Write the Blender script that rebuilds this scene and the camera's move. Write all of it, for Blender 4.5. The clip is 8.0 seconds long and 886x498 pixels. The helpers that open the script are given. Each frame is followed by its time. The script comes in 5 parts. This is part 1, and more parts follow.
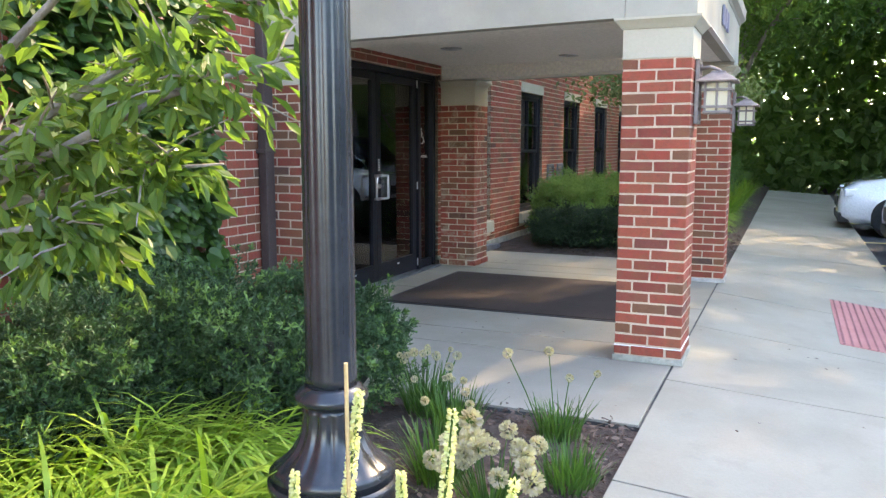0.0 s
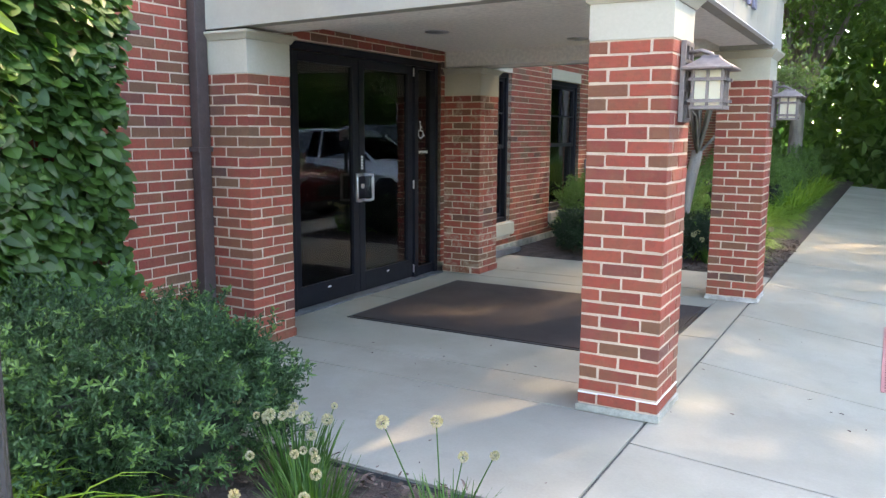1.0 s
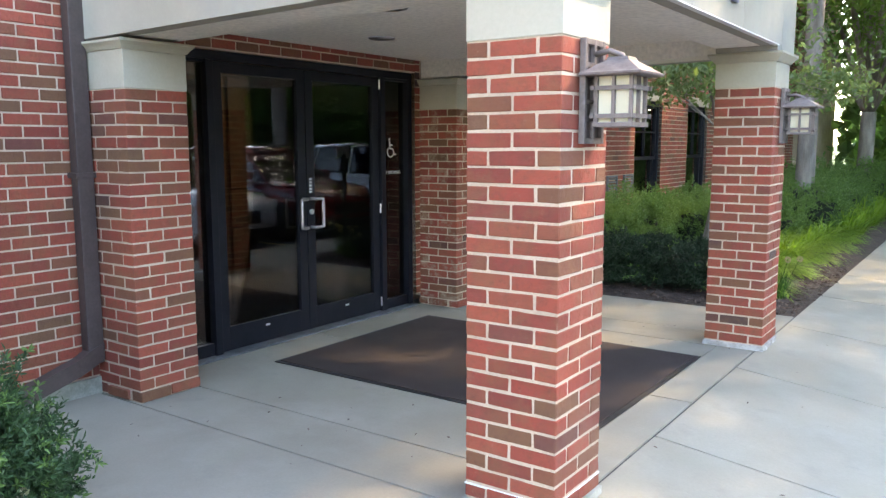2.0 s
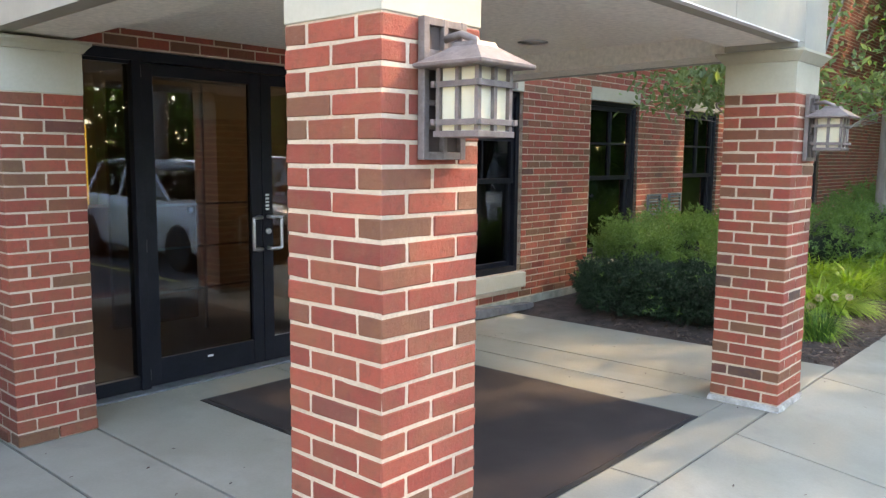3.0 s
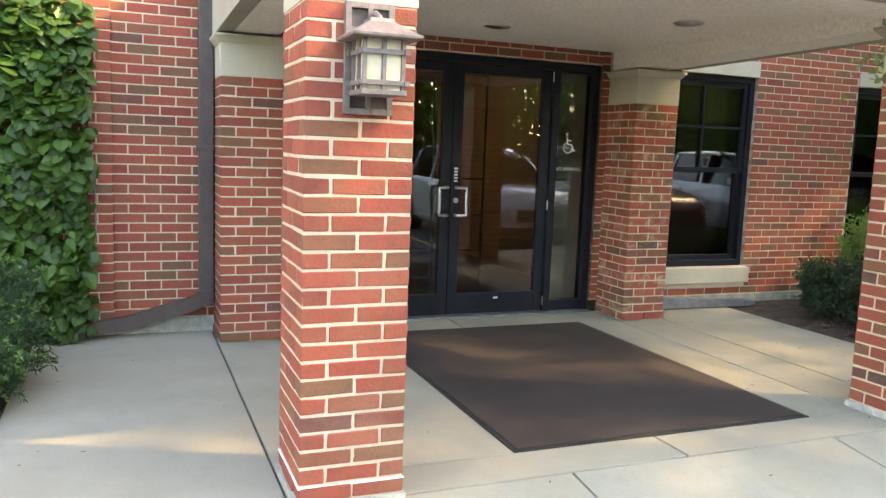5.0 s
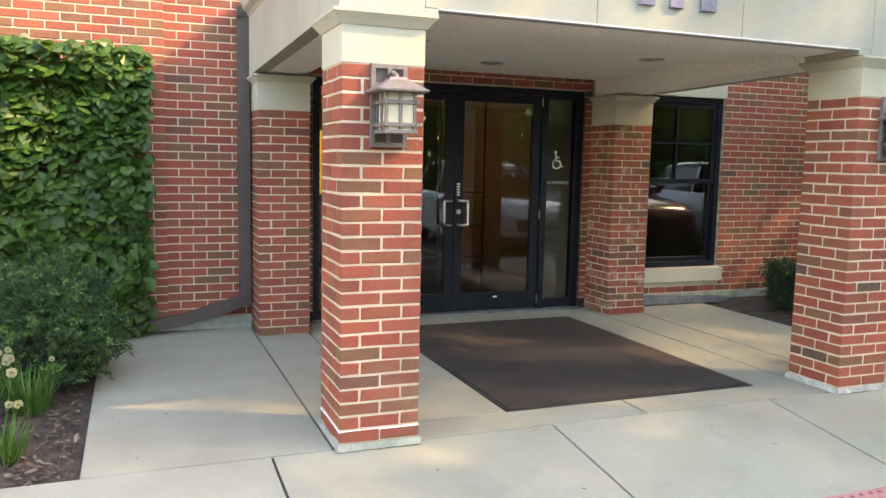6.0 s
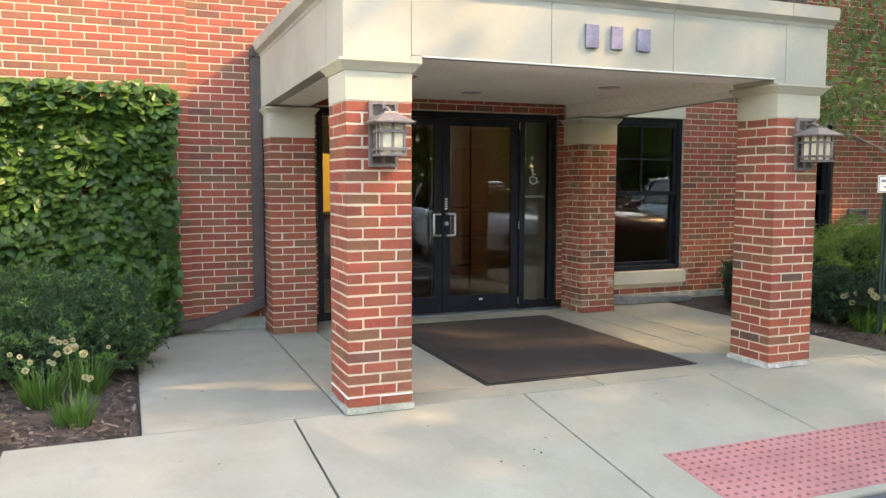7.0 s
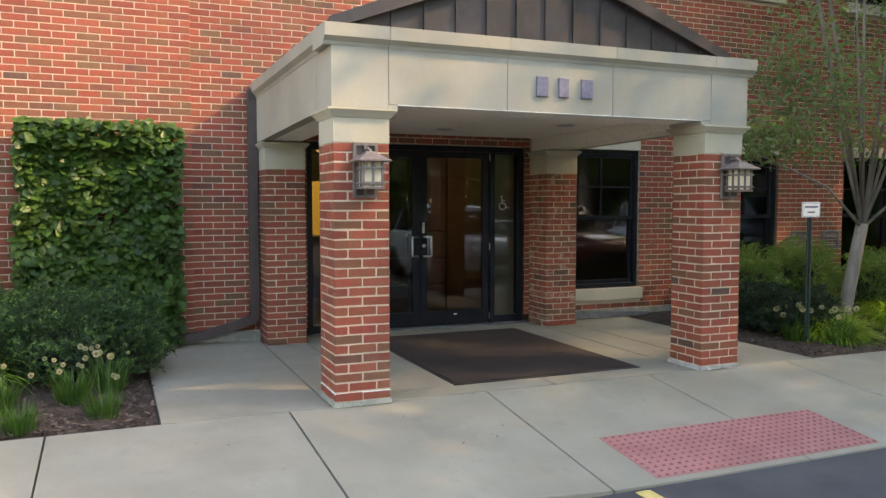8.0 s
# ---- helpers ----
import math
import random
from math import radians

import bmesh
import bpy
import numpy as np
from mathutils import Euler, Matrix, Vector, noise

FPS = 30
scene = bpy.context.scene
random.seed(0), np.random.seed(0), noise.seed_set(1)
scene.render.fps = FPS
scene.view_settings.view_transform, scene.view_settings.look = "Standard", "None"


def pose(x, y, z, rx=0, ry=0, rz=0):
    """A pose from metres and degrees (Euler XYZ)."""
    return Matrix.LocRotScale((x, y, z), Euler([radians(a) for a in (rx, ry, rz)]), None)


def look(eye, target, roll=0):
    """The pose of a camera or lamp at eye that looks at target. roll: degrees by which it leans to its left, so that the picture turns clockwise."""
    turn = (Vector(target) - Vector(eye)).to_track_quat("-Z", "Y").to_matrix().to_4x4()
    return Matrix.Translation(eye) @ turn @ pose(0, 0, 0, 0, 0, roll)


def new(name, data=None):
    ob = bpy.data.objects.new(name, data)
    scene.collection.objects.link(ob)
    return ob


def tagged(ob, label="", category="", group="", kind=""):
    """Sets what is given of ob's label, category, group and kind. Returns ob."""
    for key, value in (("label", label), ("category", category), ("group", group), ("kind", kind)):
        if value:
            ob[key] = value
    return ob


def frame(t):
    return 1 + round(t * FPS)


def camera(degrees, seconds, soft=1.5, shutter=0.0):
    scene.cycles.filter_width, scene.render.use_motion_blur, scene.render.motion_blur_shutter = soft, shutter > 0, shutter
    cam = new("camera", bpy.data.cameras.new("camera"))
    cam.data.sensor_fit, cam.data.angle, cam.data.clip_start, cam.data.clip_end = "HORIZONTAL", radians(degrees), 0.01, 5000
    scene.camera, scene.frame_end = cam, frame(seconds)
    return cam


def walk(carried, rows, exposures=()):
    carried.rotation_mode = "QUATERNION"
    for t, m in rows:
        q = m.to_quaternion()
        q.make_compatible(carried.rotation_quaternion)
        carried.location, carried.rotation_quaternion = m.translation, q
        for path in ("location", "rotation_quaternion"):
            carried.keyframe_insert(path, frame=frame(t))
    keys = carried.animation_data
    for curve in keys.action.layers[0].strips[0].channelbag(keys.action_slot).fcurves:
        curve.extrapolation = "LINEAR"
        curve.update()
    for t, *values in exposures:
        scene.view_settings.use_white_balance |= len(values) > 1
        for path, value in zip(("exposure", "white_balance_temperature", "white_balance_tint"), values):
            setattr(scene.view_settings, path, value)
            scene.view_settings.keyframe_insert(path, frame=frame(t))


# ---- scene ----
cam = camera(58.6, 8.0, soft=1.4)
PATH = [
    (0, (-0.052, -0.237, 1.361), (-0.849, 1.578, 1.1), 0.0),
    (0.5, (0.141, 0.281, 1.415), (-0.739, 2.054, 1.13), 0.4),
    (1, (0.314, 0.898, 1.436), (-0.661, 2.62, 1.143), 0.3),
    (1.5, (0.524, 1.514, 1.461), (-0.536, 3.186, 1.177), 0.1),
    (2, (0.688, 2.109, 1.491), (-0.45, 3.732, 1.227), -0.1),
    (3.3, (0.993, 3.499, 1.5), (-0.394, 4.921, 1.271), 0.9),
    (3.5, (1.075, 3.632, 1.447), (-0.365, 5.002, 1.218), 1.2),
    (4, (1.438, 3.908, 1.398), (-0.139, 5.114, 1.154), 1.7),
    (4.5, (1.767, 4.136, 1.407), (0.012, 5.063, 1.166), 2.4),
    (4.7, (1.923, 4.178, 1.385), (0.109, 4.988, 1.146), 2.7),
    (5.8, (2.861, 3.861, 1.421), (1.005, 4.557, 1.153), 1.7),
    (6, (3.039, 3.806, 1.436), (1.19, 4.533, 1.212), 1.2),
    (6.5, (3.456, 3.624, 1.428), (1.614, 4.389, 1.286), 0.7),
    (7, (3.923, 3.523, 1.412), (2.072, 4.261, 1.239), 0.1),
    (7.5, (4.358, 3.414, 1.434), (2.517, 4.176, 1.268), -0.1),
    (8, (4.778, 3.282, 1.454), (2.937, 4.055, 1.338), 0.0),
]
EXPOSURES = [(0.0, 3.57, 7100, 15), (2.2, 3.77, 7300, 15), (3.3, 3.67, 7800, 14), (4.0, 3.87, 8300, 13), (4.7, 4.02, 8800, 13), (6.0, 3.64, 8800, 13), (6.5, 3.62, 8800, 14), (7.0, 3.57, 8800, 14), (7.5, 3.44, 8800, 14), (8.0, 2.84, 8600, 14)]
walk(cam, [(t, look(eye, target, roll)) for t, eye, target, roll in PATH], EXPOSURES)

# ---- world, sun, exposure ----
SUN_ELEV, SUN_AZ = 38.5, 24.0
world = bpy.data.worlds.new("world")
scene.world = world
world.use_nodes = True
wn = world.node_tree.nodes
sky = wn.new("ShaderNodeTexSky")
sky.sky_type = 'NISHITA'
sky.sun_disc = False
sky.sun_elevation = radians(SUN_ELEV)
sky.sun_rotation = radians(SUN_AZ)
world.node_tree.links.new(sky.outputs[0], wn["Background"].inputs[0])
wn["Background"].inputs[1].default_value = 0.15
sun = new("sun", bpy.data.lights.new("sun", 'SUN'))
sun.data.energy = 1.25
sun.data.angle = radians(1.2)
sun.data.color = (1.0, 0.78, 0.50)
S = Vector((math.sin(radians(SUN_AZ)) * math.cos(radians(SUN_ELEV)), math.cos(radians(SUN_AZ)) * math.cos(radians(SUN_ELEV)), math.sin(radians(SUN_ELEV))))
sun.matrix_world = look(S * 60, (0, 0, 0))


# ---- materials ----


def node_mat(name):
    m = bpy.data.materials.new(name)
    m.use_nodes = True
    nt = m.node_tree
    return m, nt, nt.nodes["Principled BSDF"]


def noise_node(nt, scale, detail=4.0, rough=0.55, stretch=None):
    geo = nt.nodes.new("ShaderNodeNewGeometry")
    tex = nt.nodes.new("ShaderNodeTexNoise")
    tex.inputs["Scale"].default_value = scale
    tex.inputs["Detail"].default_value = detail
    tex.inputs["Roughness"].default_value = rough
    src = geo.outputs["Position"]
    if stretch:
        mp = nt.nodes.new("ShaderNodeMapping")
        mp.inputs["Scale"].default_value = stretch
        nt.links.new(src, mp.inputs[0])
        src = mp.outputs[0]
    nt.links.new(src, tex.inputs["Vector"])
    return tex.outputs["Fac"]


def ramp(nt, fac, stops):
    r = nt.nodes.new("ShaderNodeValToRGB")
    els = r.color_ramp.elements
    while len(els) < len(stops):
        els.new(0.5)
    for e, (p, c) in zip(els, stops):
        e.position, e.color = p, (*c, 1)
    nt.links.new(fac, r.inputs[0])
    return r.outputs[0]


def mixc(nt, fac, a, b, mode='MIX'):
    m = nt.nodes.new("ShaderNodeMix")
    m.data_type, m.blend_type = 'RGBA', mode
    for sock, v in ((m.inputs[0], fac), (m.inputs[6], a), (m.inputs[7], b)):
        if hasattr(v, "is_linked"):
            nt.links.new(v, sock)
        elif isinstance(v, (int, float)):
            sock.default_value = v
        else:
            sock.default_value = (*v, 1)
    return m.outputs[2]


def bumped(nt, bsdf, fac, strength, dist=0.01):
    b = nt.nodes.new("ShaderNodeBump")
    b.inputs["Strength"].default_value = strength
    b.inputs["Distance"].default_value = dist
    nt.links.new(fac, b.inputs["Height"])
    nt.links.new(b.outputs[0], bsdf.inputs["Normal"])


def plain(name, c0, c1, scale=6.0, fine=60.0, rough=0.7, metal=0.0, bump=0.2, dist=0.004, stretch=None, spread=(0.35, 0.65), grain_amount=0.6):
    """Two tones mixed by broad and fine noise, with fine relief."""
    m, nt, b = node_mat(name)
    n1, n2 = noise_node(nt, scale, 5, 0.6, stretch), noise_node(nt, fine, 3, 0.6)
    base = ramp(nt, n1, [(spread[0], c0), (spread[1], c1)])
    grain = ramp(nt, n2, [(0.3, (0.75, 0.75, 0.75)), (0.7, (1.15, 1.15, 1.15))])
    nt.links.new(mixc(nt, grain_amount, base, grain, 'MULTIPLY'), b.inputs["Base Color"])
    b.inputs["Roughness"].default_value = rough
    b.inputs["Metallic"].default_value = metal
    if bump:
        bumped(nt, b, n2, bump, dist)
    return m


def brick_mat(name, by_object, lime=0.12, lime_at=0.6):
    m, nt, b = node_mat(name)
    if by_object:
        rnd = nt.nodes.new("ShaderNodeObjectInfo").outputs["Random"]
    else:
        rnd = nt.nodes.new("ShaderNodeNewGeometry").outputs["Random Per Island"]
    col = ramp(nt, rnd, [(0.0, (0.29, 0.052, 0.036)), (0.2, (0.36, 0.080, 0.050)), (0.4, (0.22, 0.042, 0.032)), (0.55, (0.32, 0.072, 0.045)), (0.7, (0.20, 0.072, 0.042)), (0.82, (0.16, 0.085, 0.050)), (0.92, (0.31, 0.060, 0.040)), (1.0, (0.075, 0.048, 0.044))])
    n1, n2, n3 = noise_node(nt, 14, 5, 0.65), noise_node(nt, 140, 4, 0.7), noise_node(nt, 1.3, 4, 0.6)
    col = mixc(nt, ramp(nt, n1, [(0.45, (0, 0, 0)), (0.7, (0.4, 0.4, 0.4))]), col, (0.15, 0.065, 0.04))
    col = mixc(nt, ramp(nt, noise_node(nt, 45, 5, 0.75), [(0.5, (0, 0, 0)), (0.72, (0.5, 0.5, 0.5))]), col, (0.12, 0.045, 0.032))
    col = mixc(nt, ramp(nt, noise_node(nt, 8, 3, 0.55), [(0.48, (0, 0, 0)), (0.62, (0.3, 0.3, 0.3))]), col, (0.21, 0.105, 0.05))
    col = mixc(nt, ramp(nt, noise_node(nt, 24, 6, 0.8), [(0.6, (0, 0, 0)), (0.75, (0.35, 0.35, 0.35))]), col, (0.42, 0.25, 0.2))
    col = mixc(nt, ramp(nt, n2, [(0.62, (0, 0, 0)), (0.78, (0.22, 0.22, 0.22))]), col, (0.36, 0.2, 0.14))
    col = mixc(nt, ramp(nt, n3 if lime < 0.3 else noise_node(nt, 7, 6, 0.75), [(lime_at, (0, 0, 0)), (lime_at + 0.2, (lime, lime, lime))]), col, (0.50, 0.42, 0.36))
    col = mixc(nt, 1.0, col, (0.98, 0.95, 0.82), 'MULTIPLY')
    nt.links.new(col, b.inputs["Base Color"])
    b.inputs["Roughness"].default_value = 0.82
    bumped(nt, b, noise_node(nt, 38, 8, 0.72), 0.9, 0.007)
    return m


def leaf_mat(name, cols, trans=0.35, rough=0.45):
    m, nt, b = node_mat(name)
    rnd = nt.nodes.new("ShaderNodeNewGeometry").outputs["Random Per Island"]
    col = ramp(nt, rnd, [(i / max(1, len(cols) - 1), c) for i, c in enumerate(cols)])
    n = noise_node(nt, 3.0, 3)
    col = mixc(nt, 0.5, col, ramp(nt, n, [(0.3, (0.7, 0.75, 0.7)), (0.7, (1.2, 1.15, 1.0))]), 'MULTIPLY')
    nt.links.new(col, b.inputs["Base Color"])
    b.inputs["Roughness"].default_value = rough
    b.inputs["Specular IOR Level"].default_value = 0.35
    tr = nt.nodes.new("ShaderNodeBsdfTranslucent")
    bright = mixc(nt, 1.0, col, (1.5, 1.7, 0.8), 'MULTIPLY')
    nt.links.new(bright, tr.inputs[0])
    mx = nt.nodes.new("ShaderNodeMixShader")
    mx.inputs[0].default_value = trans
    nt.links.new(b.outputs[0], mx.inputs[1])
    nt.links.new(tr.outputs[0], mx.inputs[2])
    nt.links.new(mx.outputs[0], nt.nodes["Material Output"].inputs[0])
    return m


def glass_mat(name, tint, gain=1.0, ior=1.5):
    m, nt, b = node_mat(name)
    nt.nodes.remove(b)
    fr = nt.nodes.new("ShaderNodeFresnel")
    fr.inputs[0].default_value = ior
    g = nt.nodes.new("ShaderNodeBsdfGlossy")
    g.inputs["Roughness"].default_value = 0.01
    t = nt.nodes.new("ShaderNodeBsdfTransparent")
    t.inputs[0].default_value = (*tint, 1)
    mx = nt.nodes.new("ShaderNodeMixShader")
    ml = nt.nodes.new("ShaderNodeMath")
    ml.operation = 'MULTIPLY'
    ml.use_clamp = True
    ml.inputs[1].default_value = gain
    nt.links.new(fr.outputs[0], ml.inputs[0])
    nt.links.new(ml.outputs[0], mx.inputs[0])
    nt.links.new(t.outputs[0], mx.inputs[1])
    nt.links.new(g.outputs[0], mx.inputs[2])
    nt.links.new(mx.outputs[0], nt.nodes["Material Output"].inputs[0])
    return m


def glow_mat(name, c, strength):
    m, nt, b = node_mat(name)
    b.inputs["Base Color"].default_value = (*c, 1)
    b.inputs["Emission Color"].default_value = (*c, 1)
    b.inputs["Emission Strength"].default_value = strength
    return m


BRICK = brick_mat("brick_piece", True)
BRICK_FAR = brick_mat("brick_field", False)
BRICK_LIME = brick_mat("lime_stained_brick", True, 0.7, 0.52)
MORTAR = plain("mortar", (0.47, 0.35, 0.25), (0.60, 0.46, 0.335), 3, 90, 0.9, 0, 0.5)
STONE = plain("limestone", (0.39, 0.352, 0.262), (0.465, 0.422, 0.325), 1.6, 50, 0.8, 0, 0.08, 0.002, None, (0.35, 0.65), 0.15)
FASCIA = plain("stone_panel", (0.315, 0.29, 0.23), (0.385, 0.36, 0.292), 1.2, 40, 0.65, 0, 0.04, 0.002, None, (0.35, 0.65), 0.12)
SOFFIT = plain("painted_soffit", (0.84, 0.79, 0.69), (0.88, 0.83, 0.74), 1.5, 30, 0.7, 0, 0.05)
CONCRETE = plain("concrete", (0.24, 0.222, 0.172), (0.302, 0.28, 0.22), 1.1, 70, 0.85, 0, 0.3, 0.003, None, (0.35, 0.65), 0.22)


def stained(m, scale, at, amount, tone):
    """Lays irregular stains over a material's colour."""
    nt = m.node_tree
    p = nt.nodes["Principled BSDF"]
    src = p.inputs["Base Color"].links[0].from_socket
    mask = ramp(nt, noise_node(nt, scale, 7, 0.7), [(at, (0, 0, 0)), (at + 0.12, (amount, amount, amount))])
    nt.links.new(mixc(nt, mask, src, tone), p.inputs["Base Color"])


stained(CONCRETE, 2.3, 0.55, 0.5, (0.27, 0.26, 0.195))
stained(CONCRETE, 9.0, 0.66, 0.2, (0.25, 0.24, 0.185))
stained(CONCRETE, 4.0, 0.57, 0.45, (0.21, 0.197, 0.165))
stained(CONCRETE, 45.0, 0.74, 0.2, (0.16, 0.15, 0.13))
stained(CONCRETE, 0.7, 0.55, 0.3, (0.37, 0.35, 0.295))
stained(FASCIA, 1.7, 0.58, 0.4, (0.27, 0.31, 0.25))
stained(FASCIA, 0.9, 0.5, 0.4, (0.26, 0.265, 0.25))
stained(FASCIA, 6.0, 0.62, 0.3, (0.24, 0.235, 0.20))
stained(STONE, 2.6, 0.6, 0.3, (0.42, 0.40, 0.31))
JOINT = plain("joint_filler", (0.05, 0.05, 0.047), (0.10, 0.10, 0.09), 8, 60, 0.95)
PLINTH = plain("plinth_concrete", (0.25, 0.255, 0.21), (0.40, 0.39, 0.33), 9, 80, 0.9, 0, 0.5)
stained(PLINTH, 14.0, 0.58, 0.6, (0.13, 0.16, 0.13))
SMEAR = plain("smeared_mortar", (0.30, 0.285, 0.255), (0.56, 0.54, 0.50), 11, 80, 0.9, 0, 0.7, 0.01)
ASPHALT = plain("asphalt", (0.052, 0.053, 0.056), (0.08, 0.08, 0.083), 2, 160, 0.9, 0, 0.6, 0.006)
YELLOW = plain("yellow_paint", (0.55, 0.42, 0.12), (0.65, 0.52, 0.2), 12, 90, 0.8)
TACTILE = plain("tactile_brick_red", (0.34, 0.125, 0.115), (0.42, 0.17, 0.155), 4, 80, 0.75)
# Domes in a darker red than the tiles.
TACTDOT = plain("darker_dome", (0.17, 0.07, 0.075), (0.25, 0.11, 0.11), 10, 80, 0.8)
MAT = plain("carpet_mat", (0.026, 0.017, 0.014), (0.038, 0.026, 0.022), 3, 300, 0.95, 0, 0.6, 0.003)
stained(MAT, 5.0, 0.6, 0.3, (0.052, 0.038, 0.033))
stained(MAT, 30.0, 0.7, 0.25, (0.06, 0.046, 0.04))
RUBBER = plain("rubber_edge", (0.012, 0.012, 0.013), (0.02, 0.02, 0.02), 10, 100, 0.6)
BLACK = plain("black_aluminium", (0.008, 0.009, 0.013), (0.013, 0.014, 0.019), 5, 80, 0.38, 0.0, 0.03)
BLACK.node_tree.nodes["Principled BSDF"].inputs["Specular IOR Level"].default_value = 0.22
BROWN = plain("brown_metal", (0.06, 0.042, 0.038), (0.085, 0.062, 0.055), 5, 60, 0.5, 0.0, 0.08)
SEAM = plain("dark_bronze_roof", (0.032, 0.026, 0.026), (0.06, 0.05, 0.052), 2.5, 60, 0.5, 0.2, 0.05)
BRONZE = plain("lantern_bronze", (0.15, 0.12, 0.11), (0.22, 0.18, 0.165), 20, 120, 0.5, 0.3, 0.15)
MILK = leaf_mat("milk_glass", [(0.88, 0.81, 0.65), (0.9, 0.84, 0.7)], 0.5, 0.3)
MILK.node_tree.nodes["Translucent BSDF"].inputs[0].default_value = (0.92, 0.86, 0.7, 1)
for lk in list(MILK.node_tree.nodes["Translucent BSDF"].inputs[0].links):
    MILK.node_tree.links.remove(lk)
STEEL = plain("brushed_steel", (0.55, 0.55, 0.55), (0.7, 0.7, 0.7), 10, 100, 0.3, 1.0, 0.03)
POSTM = plain("post_black_paint", (0.014, 0.017, 0.021), (0.024, 0.028, 0.034), 6, 60, 0.24, 0.0, 0.04)
GALV = plain("weathered_conduit", (0.12, 0.125, 0.135), (0.2, 0.21, 0.22), 8, 60, 0.5, 0.3, 0.1)
WHITEV = plain("white_vinyl", (0.72, 0.72, 0.7), (0.8, 0.8, 0.78), 10, 60, 0.6)
NUMM = plain("number_metal", (0.17, 0.16, 0.23), (0.24, 0.23, 0.31), 12, 60, 0.5, 0.4)
SOIL = plain("mulch_soil", (0.035, 0.024, 0.018), (0.085, 0.058, 0.045), 7, 60, 0.95, 0, 0.9, 0.02)
CHIP = leaf_mat("mulch_chip", [(0.04, 0.025, 0.02), (0.10, 0.065, 0.05), (0.19, 0.14, 0.115), (0.07, 0.045, 0.035)], 0.0, 0.9)
BARK = plain("bark", (0.16, 0.135, 0.115), (0.30, 0.265, 0.23), 9, 60, 0.9, 0, 0.8, 0.01, (1, 1, 0.2))
GRASSG = plain("far_lawn", (0.05, 0.09, 0.02), (0.09, 0.14, 0.035), 0.4, 30, 0.95, 0, 0.5, 0.02)
IVYM = leaf_mat("ivy_leaf", [(0.026, 0.062, 0.015), (0.044, 0.098, 0.02), (0.075, 0.15, 0.03), (0.034, 0.078, 0.018)], 0.42, 0.42)
TREEM = leaf_mat("tree_leaf", [(0.055, 0.105, 0.03), (0.085, 0.15, 0.042), (0.115, 0.185, 0.052)], 0.45)
FARM = leaf_mat("far_leaf", [(0.09, 0.15, 0.055), (0.12, 0.19, 0.07), (0.15, 0.23, 0.09)], 0.6)
NEARM = leaf_mat("near_tree_leaf", [(0.07, 0.12, 0.03), (0.11, 0.175, 0.04), (0.16, 0.235, 0.055)], 0.5, 0.35)
BEDM = leaf_mat("bed_tree_leaf", [(0.11, 0.15, 0.075), (0.14, 0.19, 0.095), (0.17, 0.22, 0.12)], 0.45, 0.55)
YEWM = leaf_mat("yew_needle", [(0.02, 0.05, 0.02), (0.032, 0.075, 0.028), (0.048, 0.1, 0.036), (0.036, 0.082, 0.03)], 0.15, 0.45)
YEWTIP = leaf_mat("young_tip", [(0.09, 0.17, 0.05), (0.12, 0.21, 0.06), (0.15, 0.24, 0.08)], 0.25)
# Near-black stands for the shade deep between the shoots.
YEWCORE = plain("shade_core", (0.008, 0.014, 0.006), (0.014, 0.025, 0.01), 12, 60, 0.95)
HAKON = leaf_mat("golden_grass", [(0.14, 0.24, 0.028), (0.21, 0.33, 0.04), (0.28, 0.39, 0.06), (0.1, 0.19, 0.025)], 0.35)
REEDM = leaf_mat("allium_blade", [(0.035, 0.085, 0.02), (0.06, 0.135, 0.028), (0.09, 0.18, 0.036)], 0.3)
BLOOM = leaf_mat("faded_bloom", [(0.42, 0.36, 0.24), (0.52, 0.46, 0.30), (0.38, 0.34, 0.26), (0.5, 0.42, 0.36)], 0.25, 0.8)
SPIKEM = leaf_mat("cream_floret", [(0.55, 0.55, 0.30), (0.68, 0.66, 0.42), (0.5, 0.52, 0.22)], 0.3, 0.7)
CANE = plain("bamboo_cane", (0.42, 0.3, 0.13), (0.52, 0.38, 0.18), 20, 80, 0.6)
GLASS = glass_mat("door_glass", (0.62, 0.62, 0.6), 1.6)
WGLASS = glass_mat("window_glass", (0.6, 0.58, 0.56), 2.0)
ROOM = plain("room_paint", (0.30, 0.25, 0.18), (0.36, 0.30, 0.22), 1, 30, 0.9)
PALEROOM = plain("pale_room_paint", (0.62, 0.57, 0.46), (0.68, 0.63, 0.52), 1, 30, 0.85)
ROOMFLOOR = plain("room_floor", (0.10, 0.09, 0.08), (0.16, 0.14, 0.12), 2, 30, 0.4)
# Brown tone carries the dimness of the rooms behind the windows.
DARKROOM = plain("room_dimness", (0.26, 0.215, 0.19), (0.33, 0.27, 0.235), 1, 30, 0.9)
WOOD = plain("stained_wood", (0.08, 0.032, 0.018), (0.13, 0.055, 0.028), 3, 50, 0.4, 0, 0.1, 0.003, (1, 6, 0.4))
# Emission stands for the warm light that falls on the yellow panel.
ALCOVE = glow_mat("alcove_light_as_glow", (1.0, 0.62, 0.12), 0.1)
SHADE = glow_mat("lamp_shade_glow", (1.0, 0.6, 0.3), 0.22)

